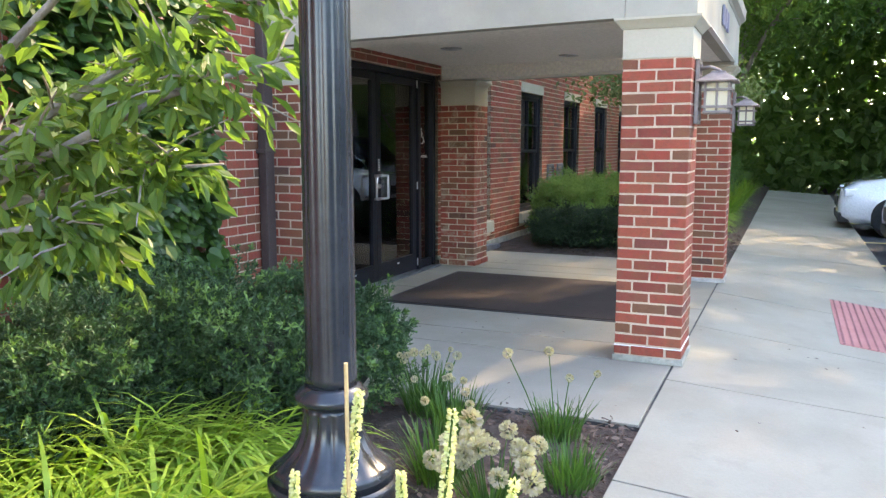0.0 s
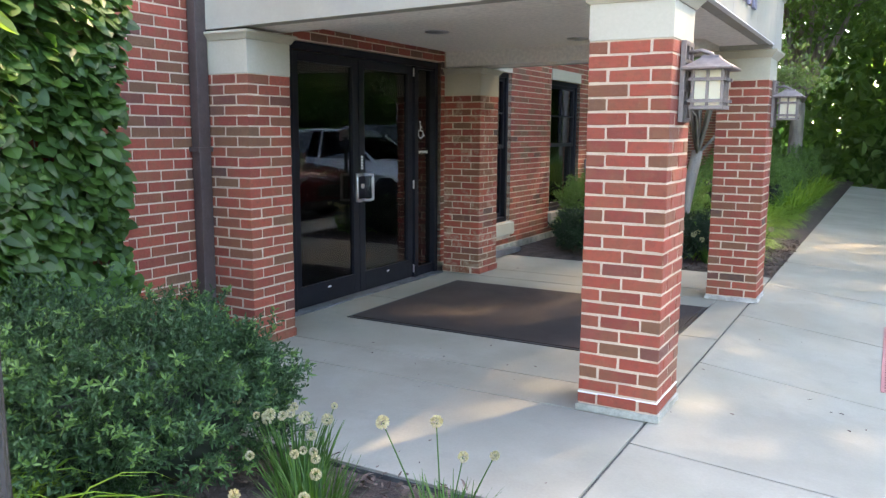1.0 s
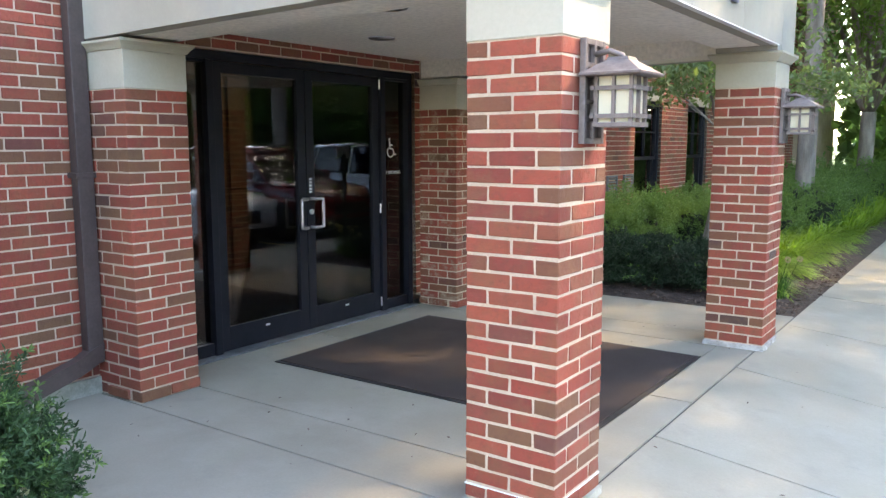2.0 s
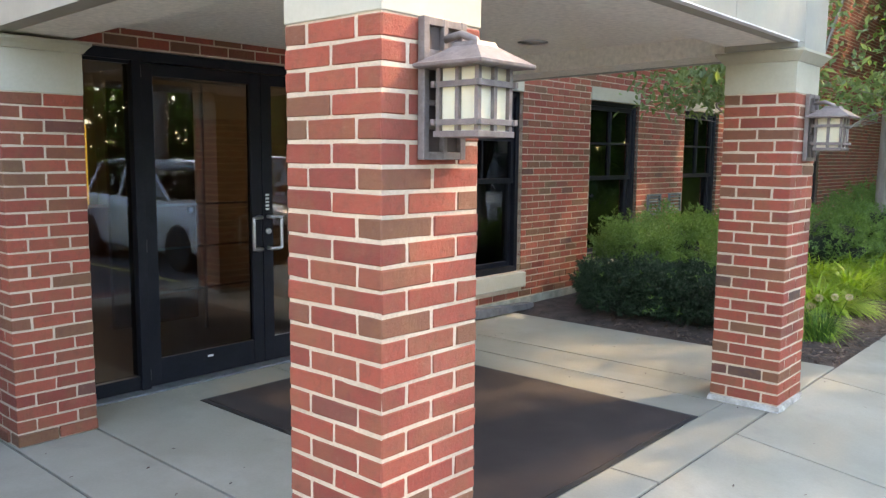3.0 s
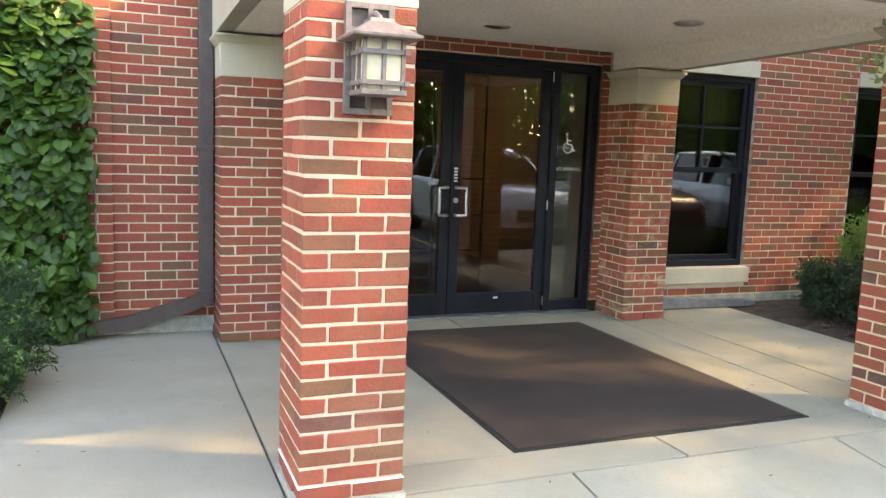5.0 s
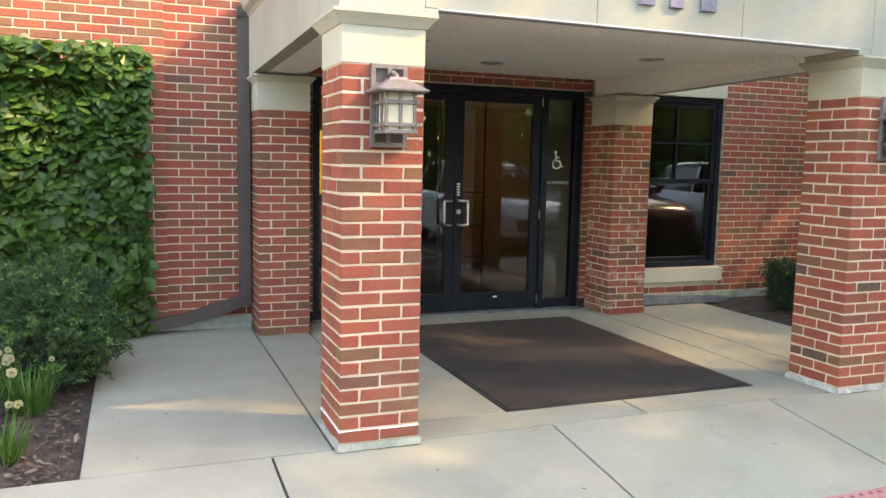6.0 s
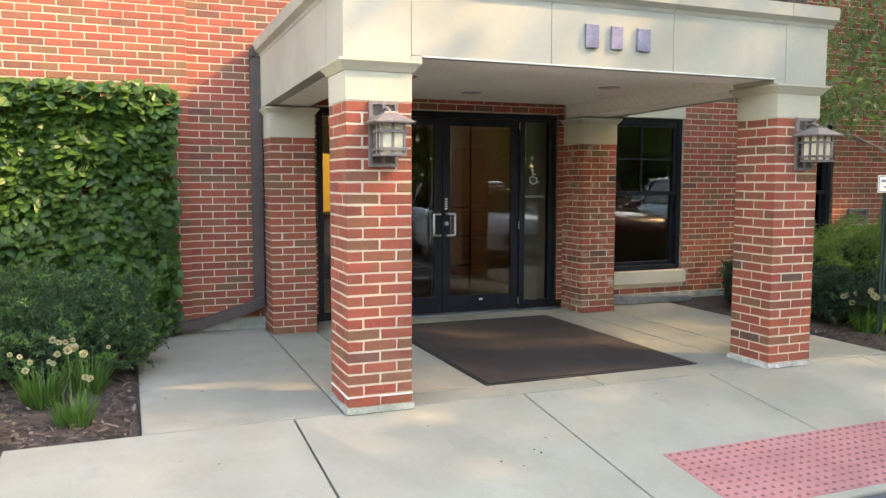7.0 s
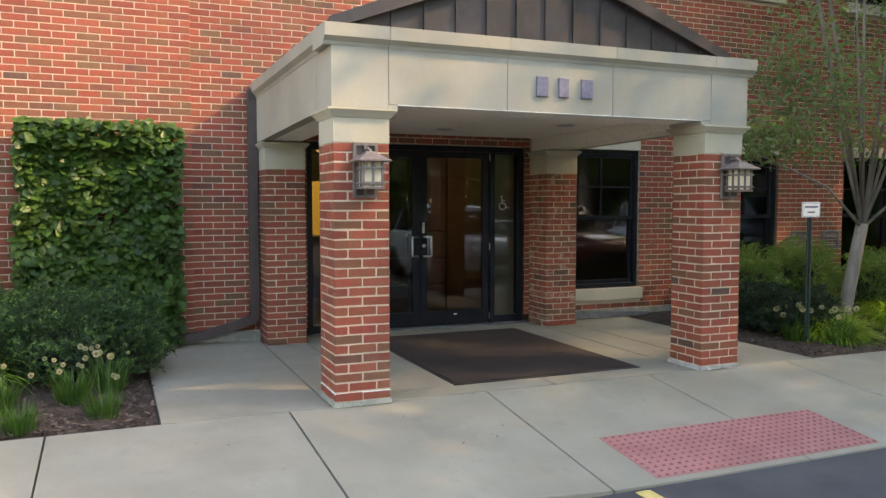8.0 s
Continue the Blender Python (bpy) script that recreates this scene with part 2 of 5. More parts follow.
# ---- mesh helpers ----


def part(name, bm, material, parent=None, label="", smooth=False):
    """Links a bmesh as one mesh object, under a thing or a part."""
    me = bpy.data.meshes.new(name)
    bm.to_mesh(me)
    bm.free()
    if material:
        me.materials.append(material)
    if smooth:
        for p in me.polygons:
            p.use_smooth = True
    ob = new(name, me)
    if parent:
        ob.parent = parent
    if label:
        ob["label"] = label
    return ob


def raw(name, verts, faces, material, parent=None, label=""):
    me = bpy.data.meshes.new(name)
    me.from_pydata([tuple(v) for v in verts], [], faces)
    me.materials.append(material)
    ob = new(name, me)
    if parent:
        ob.parent = parent
    if label:
        ob["label"] = label
    return ob


def thing(name, at, label, category, group="", kind=""):
    ob = new(name)
    ob.location = at
    return tagged(ob, label, category, group, kind)


def box(bm, x0, x1, y0, y1, z0, z1, bev=0.0):
    r = bmesh.ops.create_cube(bm, size=1, matrix=Matrix.Translation(((x0 + x1) / 2, (y0 + y1) / 2, (z0 + z1) / 2)) @ Matrix.Diagonal((x1 - x0, y1 - y0, z1 - z0, 1)))
    if bev:
        es = list({e for v in r["verts"] for e in v.link_edges})
        bmesh.ops.bevel(bm, geom=es, offset=bev, segments=2, affect='EDGES', profile=0.6)
    return bm


def bx(x0, x1, y0, y1, z0, z1, bev=0.0):
    return box(bmesh.new(), x0, x1, y0, y1, z0, z1, bev)


def tube(bm, pts, radii, seg=8, cap=True):
    """A round tube through the points, with a radius at each."""
    pts = [Vector(p) for p in pts]
    rings = []
    for i, p in enumerate(pts):
        d = (pts[min(i + 1, len(pts) - 1)] - pts[max(i - 1, 0)]).normalized()
        a = d.orthogonal().normalized() if abs(d.z) < 0.99 else Vector((1, 0, 0))
        if abs(d.z) >= 0.99:
            a = (a - d * a.dot(d)).normalized()
        elif i:
            a = (prev - d * prev.dot(d)).normalized()
        prev = a
        b = d.cross(a)
        r = radii[i] if hasattr(radii, "__len__") else radii
        rings.append([bm.verts.new(p + (a * math.cos(k * 2 * math.pi / seg) + b * math.sin(k * 2 * math.pi / seg)) * r) for k in range(seg)])
    for r0, r1 in zip(rings, rings[1:]):
        for k in range(seg):
            bm.faces.new((r0[k], r0[(k + 1) % seg], r1[(k + 1) % seg], r1[k]))
    if cap:
        bm.faces.new(rings[0][::-1])
        bm.faces.new(rings[-1])
    return bm


def lathe(bm, prof, seg=32, at=(0, 0), flute=0.0, flutes=12, fl_range=None):
    """Turns a profile of (radius, height); flutes groove it between two heights."""
    rings = []
    for r, z in prof:
        ring = []
        for k in range(seg):
            a = k * 2 * math.pi / seg
            rr = r
            if flute and fl_range[0] <= z <= fl_range[1]:
                rr = r - flute * (0.5 + 0.5 * math.cos(a * flutes)) ** 3
            ring.append(bm.verts.new((at[0] + rr * math.cos(a), at[1] + rr * math.sin(a), z)))
        rings.append(ring)
    for r0, r1 in zip(rings, rings[1:]):
        for k in range(seg):
            bm.faces.new((r0[k], r0[(k + 1) % seg], r1[(k + 1) % seg], r1[k]))
    bm.faces.new(rings[0][::-1])
    bm.faces.new(rings[-1])
    return bm


def prism(bm, outline, h0, h1, axis='x'):
    """Extrudes an outline of (a, b) along an axis from h0 to h1."""
    def put(a, b, h):
        return {'x': (h, a, b), 'y': (a, h, b), 'z': (a, b, h)}[axis]
    v0 = [bm.verts.new(put(a, b, h0)) for a, b in outline]
    v1 = [bm.verts.new(put(a, b, h1)) for a, b in outline]
    n = len(outline)
    for k in range(n):
        bm.faces.new((v0[k], v0[(k + 1) % n], v1[(k + 1) % n], v1[k]))
    bm.faces.new(v0[::-1])
    bm.faces.new(v1)
    bmesh.ops.recalc_face_normals(bm, faces=bm.faces)
    return bm


def loft(bm, stations):
    """Joins closed rings of equal length."""
    rings = [[bm.verts.new(p) for p in s] for s in stations]
    n = len(rings[0])
    for r0, r1 in zip(rings, rings[1:]):
        for k in range(n):
            bm.faces.new((r0[k], r0[(k + 1) % n], r1[(k + 1) % n], r1[k]))
    bm.faces.new(rings[0][::-1])
    bm.faces.new(rings[-1])
    bmesh.ops.recalc_face_normals(bm, faces=bm.faces)
    return bm


# ---- ground ----
XS0, XS1 = -0.665, 1.03
ROAD_Z = -0.225


def fall(x, y):
    """Height of the sidewalk: it leans to the road, more so at the kerb ramp."""
    k = max(0.0, min(1.0, (y - 4.4) / 1.6, (10.0 - y) / 1.8))
    return -(0.065 + 0.06 * k) * max(0.0, min(x, XS1) - XS0)


bm = bmesh.new()
bmesh.ops.create_grid(bm, x_segments=1, y_segments=1, size=900, matrix=Matrix.Translation((0, 0, -0.30)))
tagged(part("ground", bm, GRASSG), "far grass lawn under the whole site", "ground", kind="structure")
bm = bx(XS1 + 0.004, 26, -40, 60, -0.29, ROAD_Z)
tagged(part("road", bm, ASPHALT), "dark grey asphalt parking lot", "road", kind="structure")


def stripe(y, x0, x1, wide=0.1):
    ob = part("parking_stripe", bx(x0, x1, y - wide / 2, y + wide / 2, ROAD_Z + 0.001, ROAD_Z + 0.005), YELLOW)
    return tagged(ob, "worn yellow painted line on the asphalt", "road marking", "parking lines", "structure")


for yy in (6.1, 8.8, 11.55, 14.3, 17.7, 20.5, 3.3):
    stripe(yy, 1.07, 6.0)

# beds
for nm, y0, y1 in (("flower_bed", -12.0, 3.545), ("flower_bed", 9.36, 60.0)):
    bm = bmesh.new()
    nx, ny = 26, max(20, int((y1 - y0) * 3))
    bmesh.ops.create_grid(bm, x_segments=nx, y_segments=ny, size=0.5, matrix=Matrix.Translation(((-3.69 + XS0) / 2, (y0 + y1) / 2, -0.03)) @ Matrix.Diagonal((XS0 - 0.01 + 3.69, y1 - y0, 1, 1)))
    for v in bm.verts:
        edge = min(1, (XS0 - v.co.x) / 0.3, (v.co.y - y0) / 0.3, (y1 - v.co.y) / 0.3)
        v.co.z += 0.05 * max(0, edge) + 0.025 * noise.noise(v.co * 3.0) * max(0, edge)
    tagged(part(nm, bm, SOIL, None, "", True), "dark brown mulched planting bed beside the paving", "planting bed", kind="structure")

# portico slab and sidewalk, each panel a piece
slab = tagged(part("floor", bx(-3.69, XS0, 3.55, 9.355, -0.14, -0.012), JOINT), "pale grey concrete porch slab with cut joints", "porch floor", kind="structure")
G = 0.011
ys = [3.55, 4.705, 5.13, 6.56, 7.95, 8.38, 9.355]
for a, b in zip(ys, ys[1:]):
    xs = [-3.69, -0.93, XS0] if 5.1 < a < 7.9 else [-3.69, XS0]
    for c, d in zip(xs, xs[1:]):
        part("slab_panel", bx(c + 0.002, d - (0.009 if d == XS0 else G * 0.4), a + G * 0.6, b - G * 0.6, -0.1, 0.0, 0.004), CONCRETE, slab)

pave = tagged(part("pavement", bx(XS0, XS1 - 0.01, -12, 26.5, -0.28, -0.24), JOINT), "pale grey concrete sidewalk in long panels", "sidewalk", kind="structure")
y = 4.40 - 1.53 * 10
while y < 25:
    bm = bx(XS0 + 0.006, XS1, y + 0.006, y + 1.524, -0.26, 0.0, 0.005)
    bmesh.ops.bisect_plane(bm, geom=list(bm.verts) + list(bm.edges) + list(bm.faces), plane_co=(0, y + 0.76, 0), plane_no=(0, 1, 0))
    for v in bm.verts:
        if v.co.z > -0.1:
            v.co.z += fall(v.co.x, v.co.y)
    part("sidewalk_panel", bm, CONCRETE, pave)
    y += 1.53

# tactile paving at the kerb ramp
TX0, TX1, TY0, TY1 = 0.355, 0.975, 6.28, 8.17
tact = thing("tactile_paving", (0, 0, 0), "brick-red tactile paving with darker domes set in the sidewalk", "tactile paving", kind="structure")
for k in range(3):
    a, b = TY0 + k * (TY1 - TY0) / 3, TY0 + (k + 1) * (TY1 - TY0) / 3
    bm = bx(TX0, TX1, a + 0.001, b - 0.001, -0.02, 0.005, 0.002)
    for v in bm.verts:
        v.co.z += fall(v.co.x, v.co.y)
    part("tile", bm, TACTILE, tact)
bm = bmesh.new()
for i in range(11):
    for j in range(31):
        cx, cy = TX0 + 0.03 + i * 0.057, TY0 + 0.03 + j * 0.061
        bmesh.ops.create_cone(bm, cap_ends=True, segments=8, radius1=0.0125, radius2=0.008, depth=0.006, matrix=Matrix.Translation((cx, cy, fall(cx, cy) + 0.008)))
tagged(part("domes", bm, TACTDOT, tact), kind="stuff")

# entrance mat
mat = thing("entrance_mat", (-2.12, 6.68, 0.0), "dark brown ribbed carpet entrance mat with a black rubber edge", "door mat")
part("carpet", bx(-1.16, 1.16, -0.87, 0.87, 0.001, 0.011, 0.003), MAT, mat)
part("rubber_border", bx(-1.19, 1.19, -0.9, 0.9, 0.0, 0.006, 0.002), RUBBER, mat, "black rubber edge")

# ---- brick work ----
BL, BH, BT, JW = 0.2, 0.0577, 0.095, 0.01
COURSE = BH + JW


def brick_mesh(name, lx, ly, lz, bev=0.003, material=None, rough=0.0, seed=0):
    bm = bmesh.new()
    bmesh.ops.create_cube(bm, size=1, matrix=Matrix.Diagonal((lx, ly, lz, 1)))
    bmesh.ops.bevel(bm, geom=list(bm.edges), offset=bev, segments=1, affect='EDGES')
    q = random.Random(seed)
    for v in bm.verts:
        v.co += Vector((q.uniform(-1, 1), q.uniform(-1, 1), q.uniform(-1, 1))) * rough
    me = bpy.data.meshes.new(name)
    bm.to_mesh(me)
    bm.free()
    me.materials.append(material or BRICK)
    return me


BR_X = [brick_mesh("brick_x", BL, BT, BH, 0.0035, None, 0.0017, s) for s in range(9)]
BR_Y = [brick_mesh("brick_y", BT, BL, BH, 0.0035, None, 0.0017, s + 20) for s in range(9)]
LIME_X = [brick_mesh("brick_lime_x", BL, BT, BH, 0.0035, BRICK_LIME, 0.0017, s + 40) for s in range(6)]
LIME_Y = [brick_mesh("brick_lime_y", BT, BL, BH, 0.0035, BRICK_LIME, 0.0017, s + 60) for s in range(6)]
rng = random.Random(7)


def brick_column(x0, y0, top, label, white_line, mx=BR_X, my=BR_Y, foot=True, foot_mat=None):
    """A square brick pier two bricks wide on a concrete foot, with a stone block and ledge on top."""
    w = 0.41
    col = thing("brick_column", (x0 + w / 2, y0 + w / 2, 0), label, "column", "porch columns")
    h = w / 2
    z0 = 0.036 if foot else 0.002
    n = round((top - z0) / COURSE)
    ch = (top - z0) / n
    part("mortar_core", bx(-h + 0.003, h - 0.003, -h + 0.003, h - 0.003, 0.0, top), MORTAR, col)
    if foot:
        bm = bx(-h - 0.012, h + 0.012, -h - 0.012, h + 0.012, 0.0, z0)
        bmesh.ops.subdivide_edges(bm, edges=list(bm.edges), cuts=9, use_grid_fill=True)
        crumble = 0.02 if foot_mat else 0.008
        for v in bm.verts:
            if v.co.z > 0.001:
                nv = noise.noise_vector(Vector((v.co.x + x0, v.co.y + y0, v.co.z)) * 13)
                v.co += Vector((nv.x, nv.y, min(0.0, nv.z) * 0.7)) * crumble
        part("foot", bm, foot_mat or PLINTH, col, "rough stained concrete foot")
    for k in range(n):
        zc = z0 + (k + 0.5) * ch
        grow = (0.004 if foot else 0.013) if k == 0 else 0.0
        for sgn in (-1, 1):
            c = h - BT / 2 + grow
            if k % 2 == 0:
                spots = [(my, sgn * c, -0.105), (my, sgn * c, 0.105), (mx, 0, sgn * c)]
            else:
                spots = [(mx, -0.105, sgn * c), (mx, 0.105, sgn * c), (my, sgn * c, 0)]
            for me, px, py in spots:
                o = new("brick", rng.choice(me))
                o.parent = col
                o.location = (px + rng.uniform(-1, 1) * 0.0012, py + rng.uniform(-1, 1) * 0.0012, zc + rng.uniform(-1, 1) * 0.001)
                o.rotation_euler = (0, 0, rng.uniform(-1, 1) * 0.006)
    if white_line:
        part("flashing", bx(-h - 0.003, h + 0.003, -h - 0.003, h + 0.003, z0 + ch - 0.010, z0 + ch - 0.004), WHITEV, col, "white bed joint strip")
    return col


def stone_cap(x0, y0, z0, z1, z2, top, proj=0.05):
    """The plain block and moulded ledge between a pier and the beam."""
    cap = thing("stone_capital", (x0 + 0.205, y0 + 0.205, z0), "cream limestone block with a projecting ledge on a brick column", "capital", "column capitals")
    h = 0.205
    part("block", bx(-h - 0.002, h + 0.002, -h - 0.002, h + 0.002, 0.0, z1 - z0, 0.004), STONE, cap)
    bm = bmesh.new()
    prof = [(h + 0.008, z1 - z0), (h + proj * 0.55, z1 - z0 + (z2 - z1) * 0.4), (h + proj, z2 - z0 - 0.014), (h + proj, z2 - z0), (h + 0.01, top - z0)]
    prev = None
    for r, z in [(0.0, z1 - z0)] + prof:
        ring = [bm.verts.new((sx * max(r, 0.001), sy * max(r, 0.001), z)) for sx, sy in ((-1, -1), (1, -1), (1, 1), (-1, 1))]
        if prev:
            for k in range(4):
                bm.faces.new((prev[k], prev[(k + 1) % 4], ring[(k + 1) % 4], ring[k]))
        prev = ring
    bm.faces.new(prev)
    part("ledge", bm, STONE, cap)
    return cap


XF, YL, YR = -1.03, 4.72, 7.98
XBK = -3.69
brick_column(XF, YL, 1.88, "red brick porch column carrying a lantern, concrete foot stained green", True)
brick_column(XF, YR, 1.88, "red brick porch column carrying a lantern, pale mortar smeared at its foot", False, BR_X, BR_Y, True, SMEAR)
brick_column(XBK, YL, 1.80, "red brick pilaster beside the entrance doors and a downspout", False, BR_X, BR_Y, False)
brick_column(XBK, YR, 1.80, "red brick pilaster with white lime stains beside the entrance doors", False, LIME_X, LIME_Y, False)
for yy in (YL, YR):
    stone_cap(XF, yy, 1.88, 2.055, 2.12, 2.124)
    stone_cap(XBK, yy, 1.80, 2.012, 2.066, 2.072, 0.04)

# ---- facade wall ----
FX = -3.69
BRICK_X = FX + 0.004
WIN_Y = [(8.5, 9.6), (10.86, 11.96), (13.22, 14.32), (15.58, 16.68), (17.94, 19.04)]
DOOR = (5.24, 7.91, -0.05, 2.125)
ZTOP = 7.2
WIN1 = [(a, b, 0.37, 2.13) for a, b in WIN_Y]
WIN2 = [(a, b, 4.36, 6.0) for a, b in WIN_Y]


def slab_with_holes(bm, x0, x1, y0, y1, z0, z1, holes):
    """Boxes that fill a wall round its openings."""
    cuts = sorted({y0, y1} | {min(max(v, y0), y1) for h in holes for v in h[:2]})
    for a, b in zip(cuts, cuts[1:]):
        if b - a < 1e-4:
            continue
        m = (a + b) / 2
        hs = sorted([h for h in holes if h[0] < m < h[1]], key=lambda h: h[2])
        z = z0
        for h in hs:
            if h[2] > z:
                box(bm, x0, x1, a, b, z, h[2])
            z = max(z, h[3])
        if z < z1:
            box(bm, x0, x1, a, b, z, z1)
    return bm


FULL = brick_mesh("brick_wall", 0.05, BL, BH)


def lay_bricks(wall, x, y0, y1, z0, z1, holes, near, shift=0.0):
    """Running bond on a wall face: near pieces as objects, the rest joined."""
    vs, fs = [], []
    base = [Vector(v.co) for v in FULL.vertices]
    polys = [tuple(p.vertices) for p in FULL.polygons]
    n = int((z1 - z0) / COURSE)
    pieces = 0
    for k in range(n):
        zc = z0 + k * COURSE + BH / 2 + JW / 2
        u = y0 - rng.choice((0.0, 0.0)) - (0.105 if k % 2 else 0.0) + shift
        spans = [(y0, y1)]
        for h in holes:
            if h[2] - 0.02 < zc < h[3] + 0.005:
                spans = [q for a, b in spans for q in ((a, min(b, h[0])), (max(a, h[1]), b)) if q[1] - q[0] > 0.02]
        while u < y1:
            for a, b in spans:
                c, d = max(u, a), min(u + BL, b)
                if d - c > 0.025:
                    mid, ln = (c + d) / 2, d - c
                    xx = x - 0.025 + rng.uniform(-1, 1) * 0.0015
                    if near[0] < mid < near[1] and near[2] < zc < near[3] and pieces < 300:
                        o = new("brick", FULL)
                        o.parent = wall
                        o.location = (xx, mid, zc)
                        o.scale = (1, ln / BL, 1)
                        pieces += 1
                    else:
                        s = len(vs)
                        vs.extend((p.x + xx, p.y * ln / BL + mid, p.z + zc) for p in base)
                        fs.extend(tuple(i + s for i in p) for p in polys)
            u += BL + JW
    tagged(raw("brick_field", vs, fs, BRICK_FAR, wall), kind="stuff")


# left stretch stands 5 cm proud past the pilaster strip
STEP_Y = 4.05
holes_r = WIN1 + WIN2
bm = slab_with_holes(bmesh.new(), FX - 0.3, FX, STEP_Y, 5.24, 0.1, ZTOP, [])
wall_a = tagged(part("wall_west_1", bm, MORTAR), "red brick wall beside the porch downspout", "wall", kind="structure")
bm = slab_with_holes(bmesh.new(), FX - 0.3, FX + 0.05, -12, STEP_Y, 0.1, ZTOP, [])
wall_b = tagged(part("wall_west_2", bm, MORTAR), "red brick wall behind the climbing ivy", "wall", kind="structure")
bm = slab_with_holes(bmesh.new(), FX - 0.3, FX, 5.24, 7.91, 2.125, ZTOP, [])
wall_c = tagged(part("wall_west_3", bm, MORTAR), "red brick wall above the entrance doors", "wall", kind="structure")
bm = slab_with_holes(bmesh.new(), FX - 0.3, FX, 7.91, 30, 0.1, ZTOP, holes_r)
wall_d = tagged(part("wall_west_4", bm, MORTAR), "red brick wall with tall black windows", "wall", kind="structure")
tagged(part("foundation", bx(FX - 0.3, FX + 0.012, 8.39, 30, -0.15, 0.1), PLINTH), "pale concrete foundation under the brick wall", "foundation", kind="structure")
tagged(part("foundation", bx(FX - 0.3, FX + 0.02, -12, 4.72, -0.15, 0.1), PLINTH), "stained concrete foundation under the brick wall", "foundation", kind="structure")
lintel_holes = [(a - 0.0, b + 0.0, 2.13, 2.275) for a, b in WIN_Y]
sill_holes = [(a - 0.03, b + 0.03, 0.22, 0.37) for a, b in WIN_Y]


def window(a, b, z0, z1, ground):
    w = thing("window_1", (FX, (a + b) / 2, z0), "tall black sash window with a pale stone sill and lintel", "window", "facade windows", "structure")
    hw, hh = (b - a) / 2, z1 - z0
    xo = -0.06
    f = 0.055
    bm = bmesh.new()
    box(bm, xo - 0.08, xo + 0.02, -hw, -hw + f, 0, hh, 0.004)
    box(bm, xo - 0.08, xo + 0.02, hw - f, hw, 0, hh, 0.004)
    box(bm, xo - 0.08, xo + 0.02, -hw + f, hw - f, hh - f, hh, 0.004)
    box(bm, xo - 0.08, xo + 0.03, -hw + f, hw - f, 0, f, 0.004)
    part("window_frame", bm, BLACK, w)
    mid = hh * 0.51
    for nm, lo, hi, dx in (("lower_sash", f, mid + 0.02, -0.03), ("upper_sash", mid - 0.02, hh - f, 0.0)):
        s = 0.045
        bm = bmesh.new()
        x0, x1 = xo + dx - 0.035, xo + dx - 0.003
        box(bm, x0, x1, -hw + f, -hw + f + s, lo, hi, 0.003)
        box(bm, x0, x1, hw - f - s, hw - f, lo, hi, 0.003)
        box(bm, x0, x1, -hw + f + s, hw - f - s, lo, lo + s, 0.003)
        box(bm, x0, x1, -hw + f + s, hw - f - s, hi - s, hi, 0.003)
        if nm == "upper_sash":
            box(bm, x0 + 0.008, x1 + 0.003, -0.011, 0.011, lo + s, hi - s)
            zc = (lo + hi) / 2
            box(bm, x0 + 0.008, x1 + 0.003, -hw + f + s, -0.011, zc - 0.011, zc + 0.011)
            box(bm, x0 + 0.008, x1 + 0.003, 0.011, hw - f - s, zc - 0.011, zc + 0.011)
        sash = part(nm, bm, BLACK, w)
        p = part("pane", bx(x0 + 0.004, x0 + 0.008, -hw + f + s - 0.004, hw - f - s + 0.004, lo + s - 0.004, hi - s + 0.004), WGLASS, sash, "dark reflecting glass")
        p.visible_shadow = False
    part("window_sill", bx(-0.12, 0.055, -hw - 0.03, hw + 0.03, -0.15, -0.005, 0.006), STONE, w, "pale stone sill")
    part("lintel", bx(-0.1, 0.014, -hw, hw, hh + 0.001, hh + 0.144, 0.004), STONE, w, "pale stone lintel")
    return w


for a, b in WIN_Y:
    window(a, b, 0.37, 2.13, True)
    window(a, b, 4.36, 6.0, False)

# ---- porch beams, ceiling and roof ----
BX1 = -0.60
bm = bmesh.new()
panels = [4.70, 5.12, 6.07, 7.02, 8.02, 8.42]
beam = thing("porch_beam", (0, 0, 0), "cream stone fascia panels round the porch with stained joints", "beam")
for a, b in zip(panels, panels[1:]):
    mid = 5 < a < 8
    part("panel", bx(-0.72 if mid else -1.02, BX1, a + 0.0015, b - 0.0015, 2.157 if mid else 2.123, 2.545, 0.004), FASCIA, beam)
for a, b in ((5.121, 5.19), (7.92, 8.018)):
    part("corner_block", bx(-1.02, BX1 - 0.003, a, b, 2.1235, 2.1565), FASCIA, beam)
part("inner_lining", bx(-1.02, -0.722, 5.122, 7.998, 2.157, 2.5), SOFFIT, beam, "smooth cream plaster lining")
for y0, y1, nm, m in ((4.70, 4.80, "side_panel", FASCIA), (4.802, 5.10, "inner_lining", SOFFIT), (8.0, 8.318, "inner_lining", SOFFIT), (8.32, 8.42, "side_panel", FASCIA)):
    bm = bx(-3.685, -1.022, y0, y1, 2.124, 2.545 if m == FASCIA else 2.5, 0.003)
    for v in bm.verts:
        if v.co.z < 2.3:
            v.co.z -= 0.045 * (-1.022 - v.co.x) / 2.66
    part(nm, bm, m, beam, "" if m == FASCIA else "smooth cream plaster lining")
part("drip_edge", bx(BX1 - 0.03, BX1 + 0.006, 5.19, 7.92, 2.150, 2.1565), WHITEV, beam, "thin white drip edge")
cornice = thing("cornice", (0, 0, 0), "projecting cream stone cornice with green stains", "cornice")
cy = [4.645, 5.12, 6.07, 7.02, 8.02, 8.475]


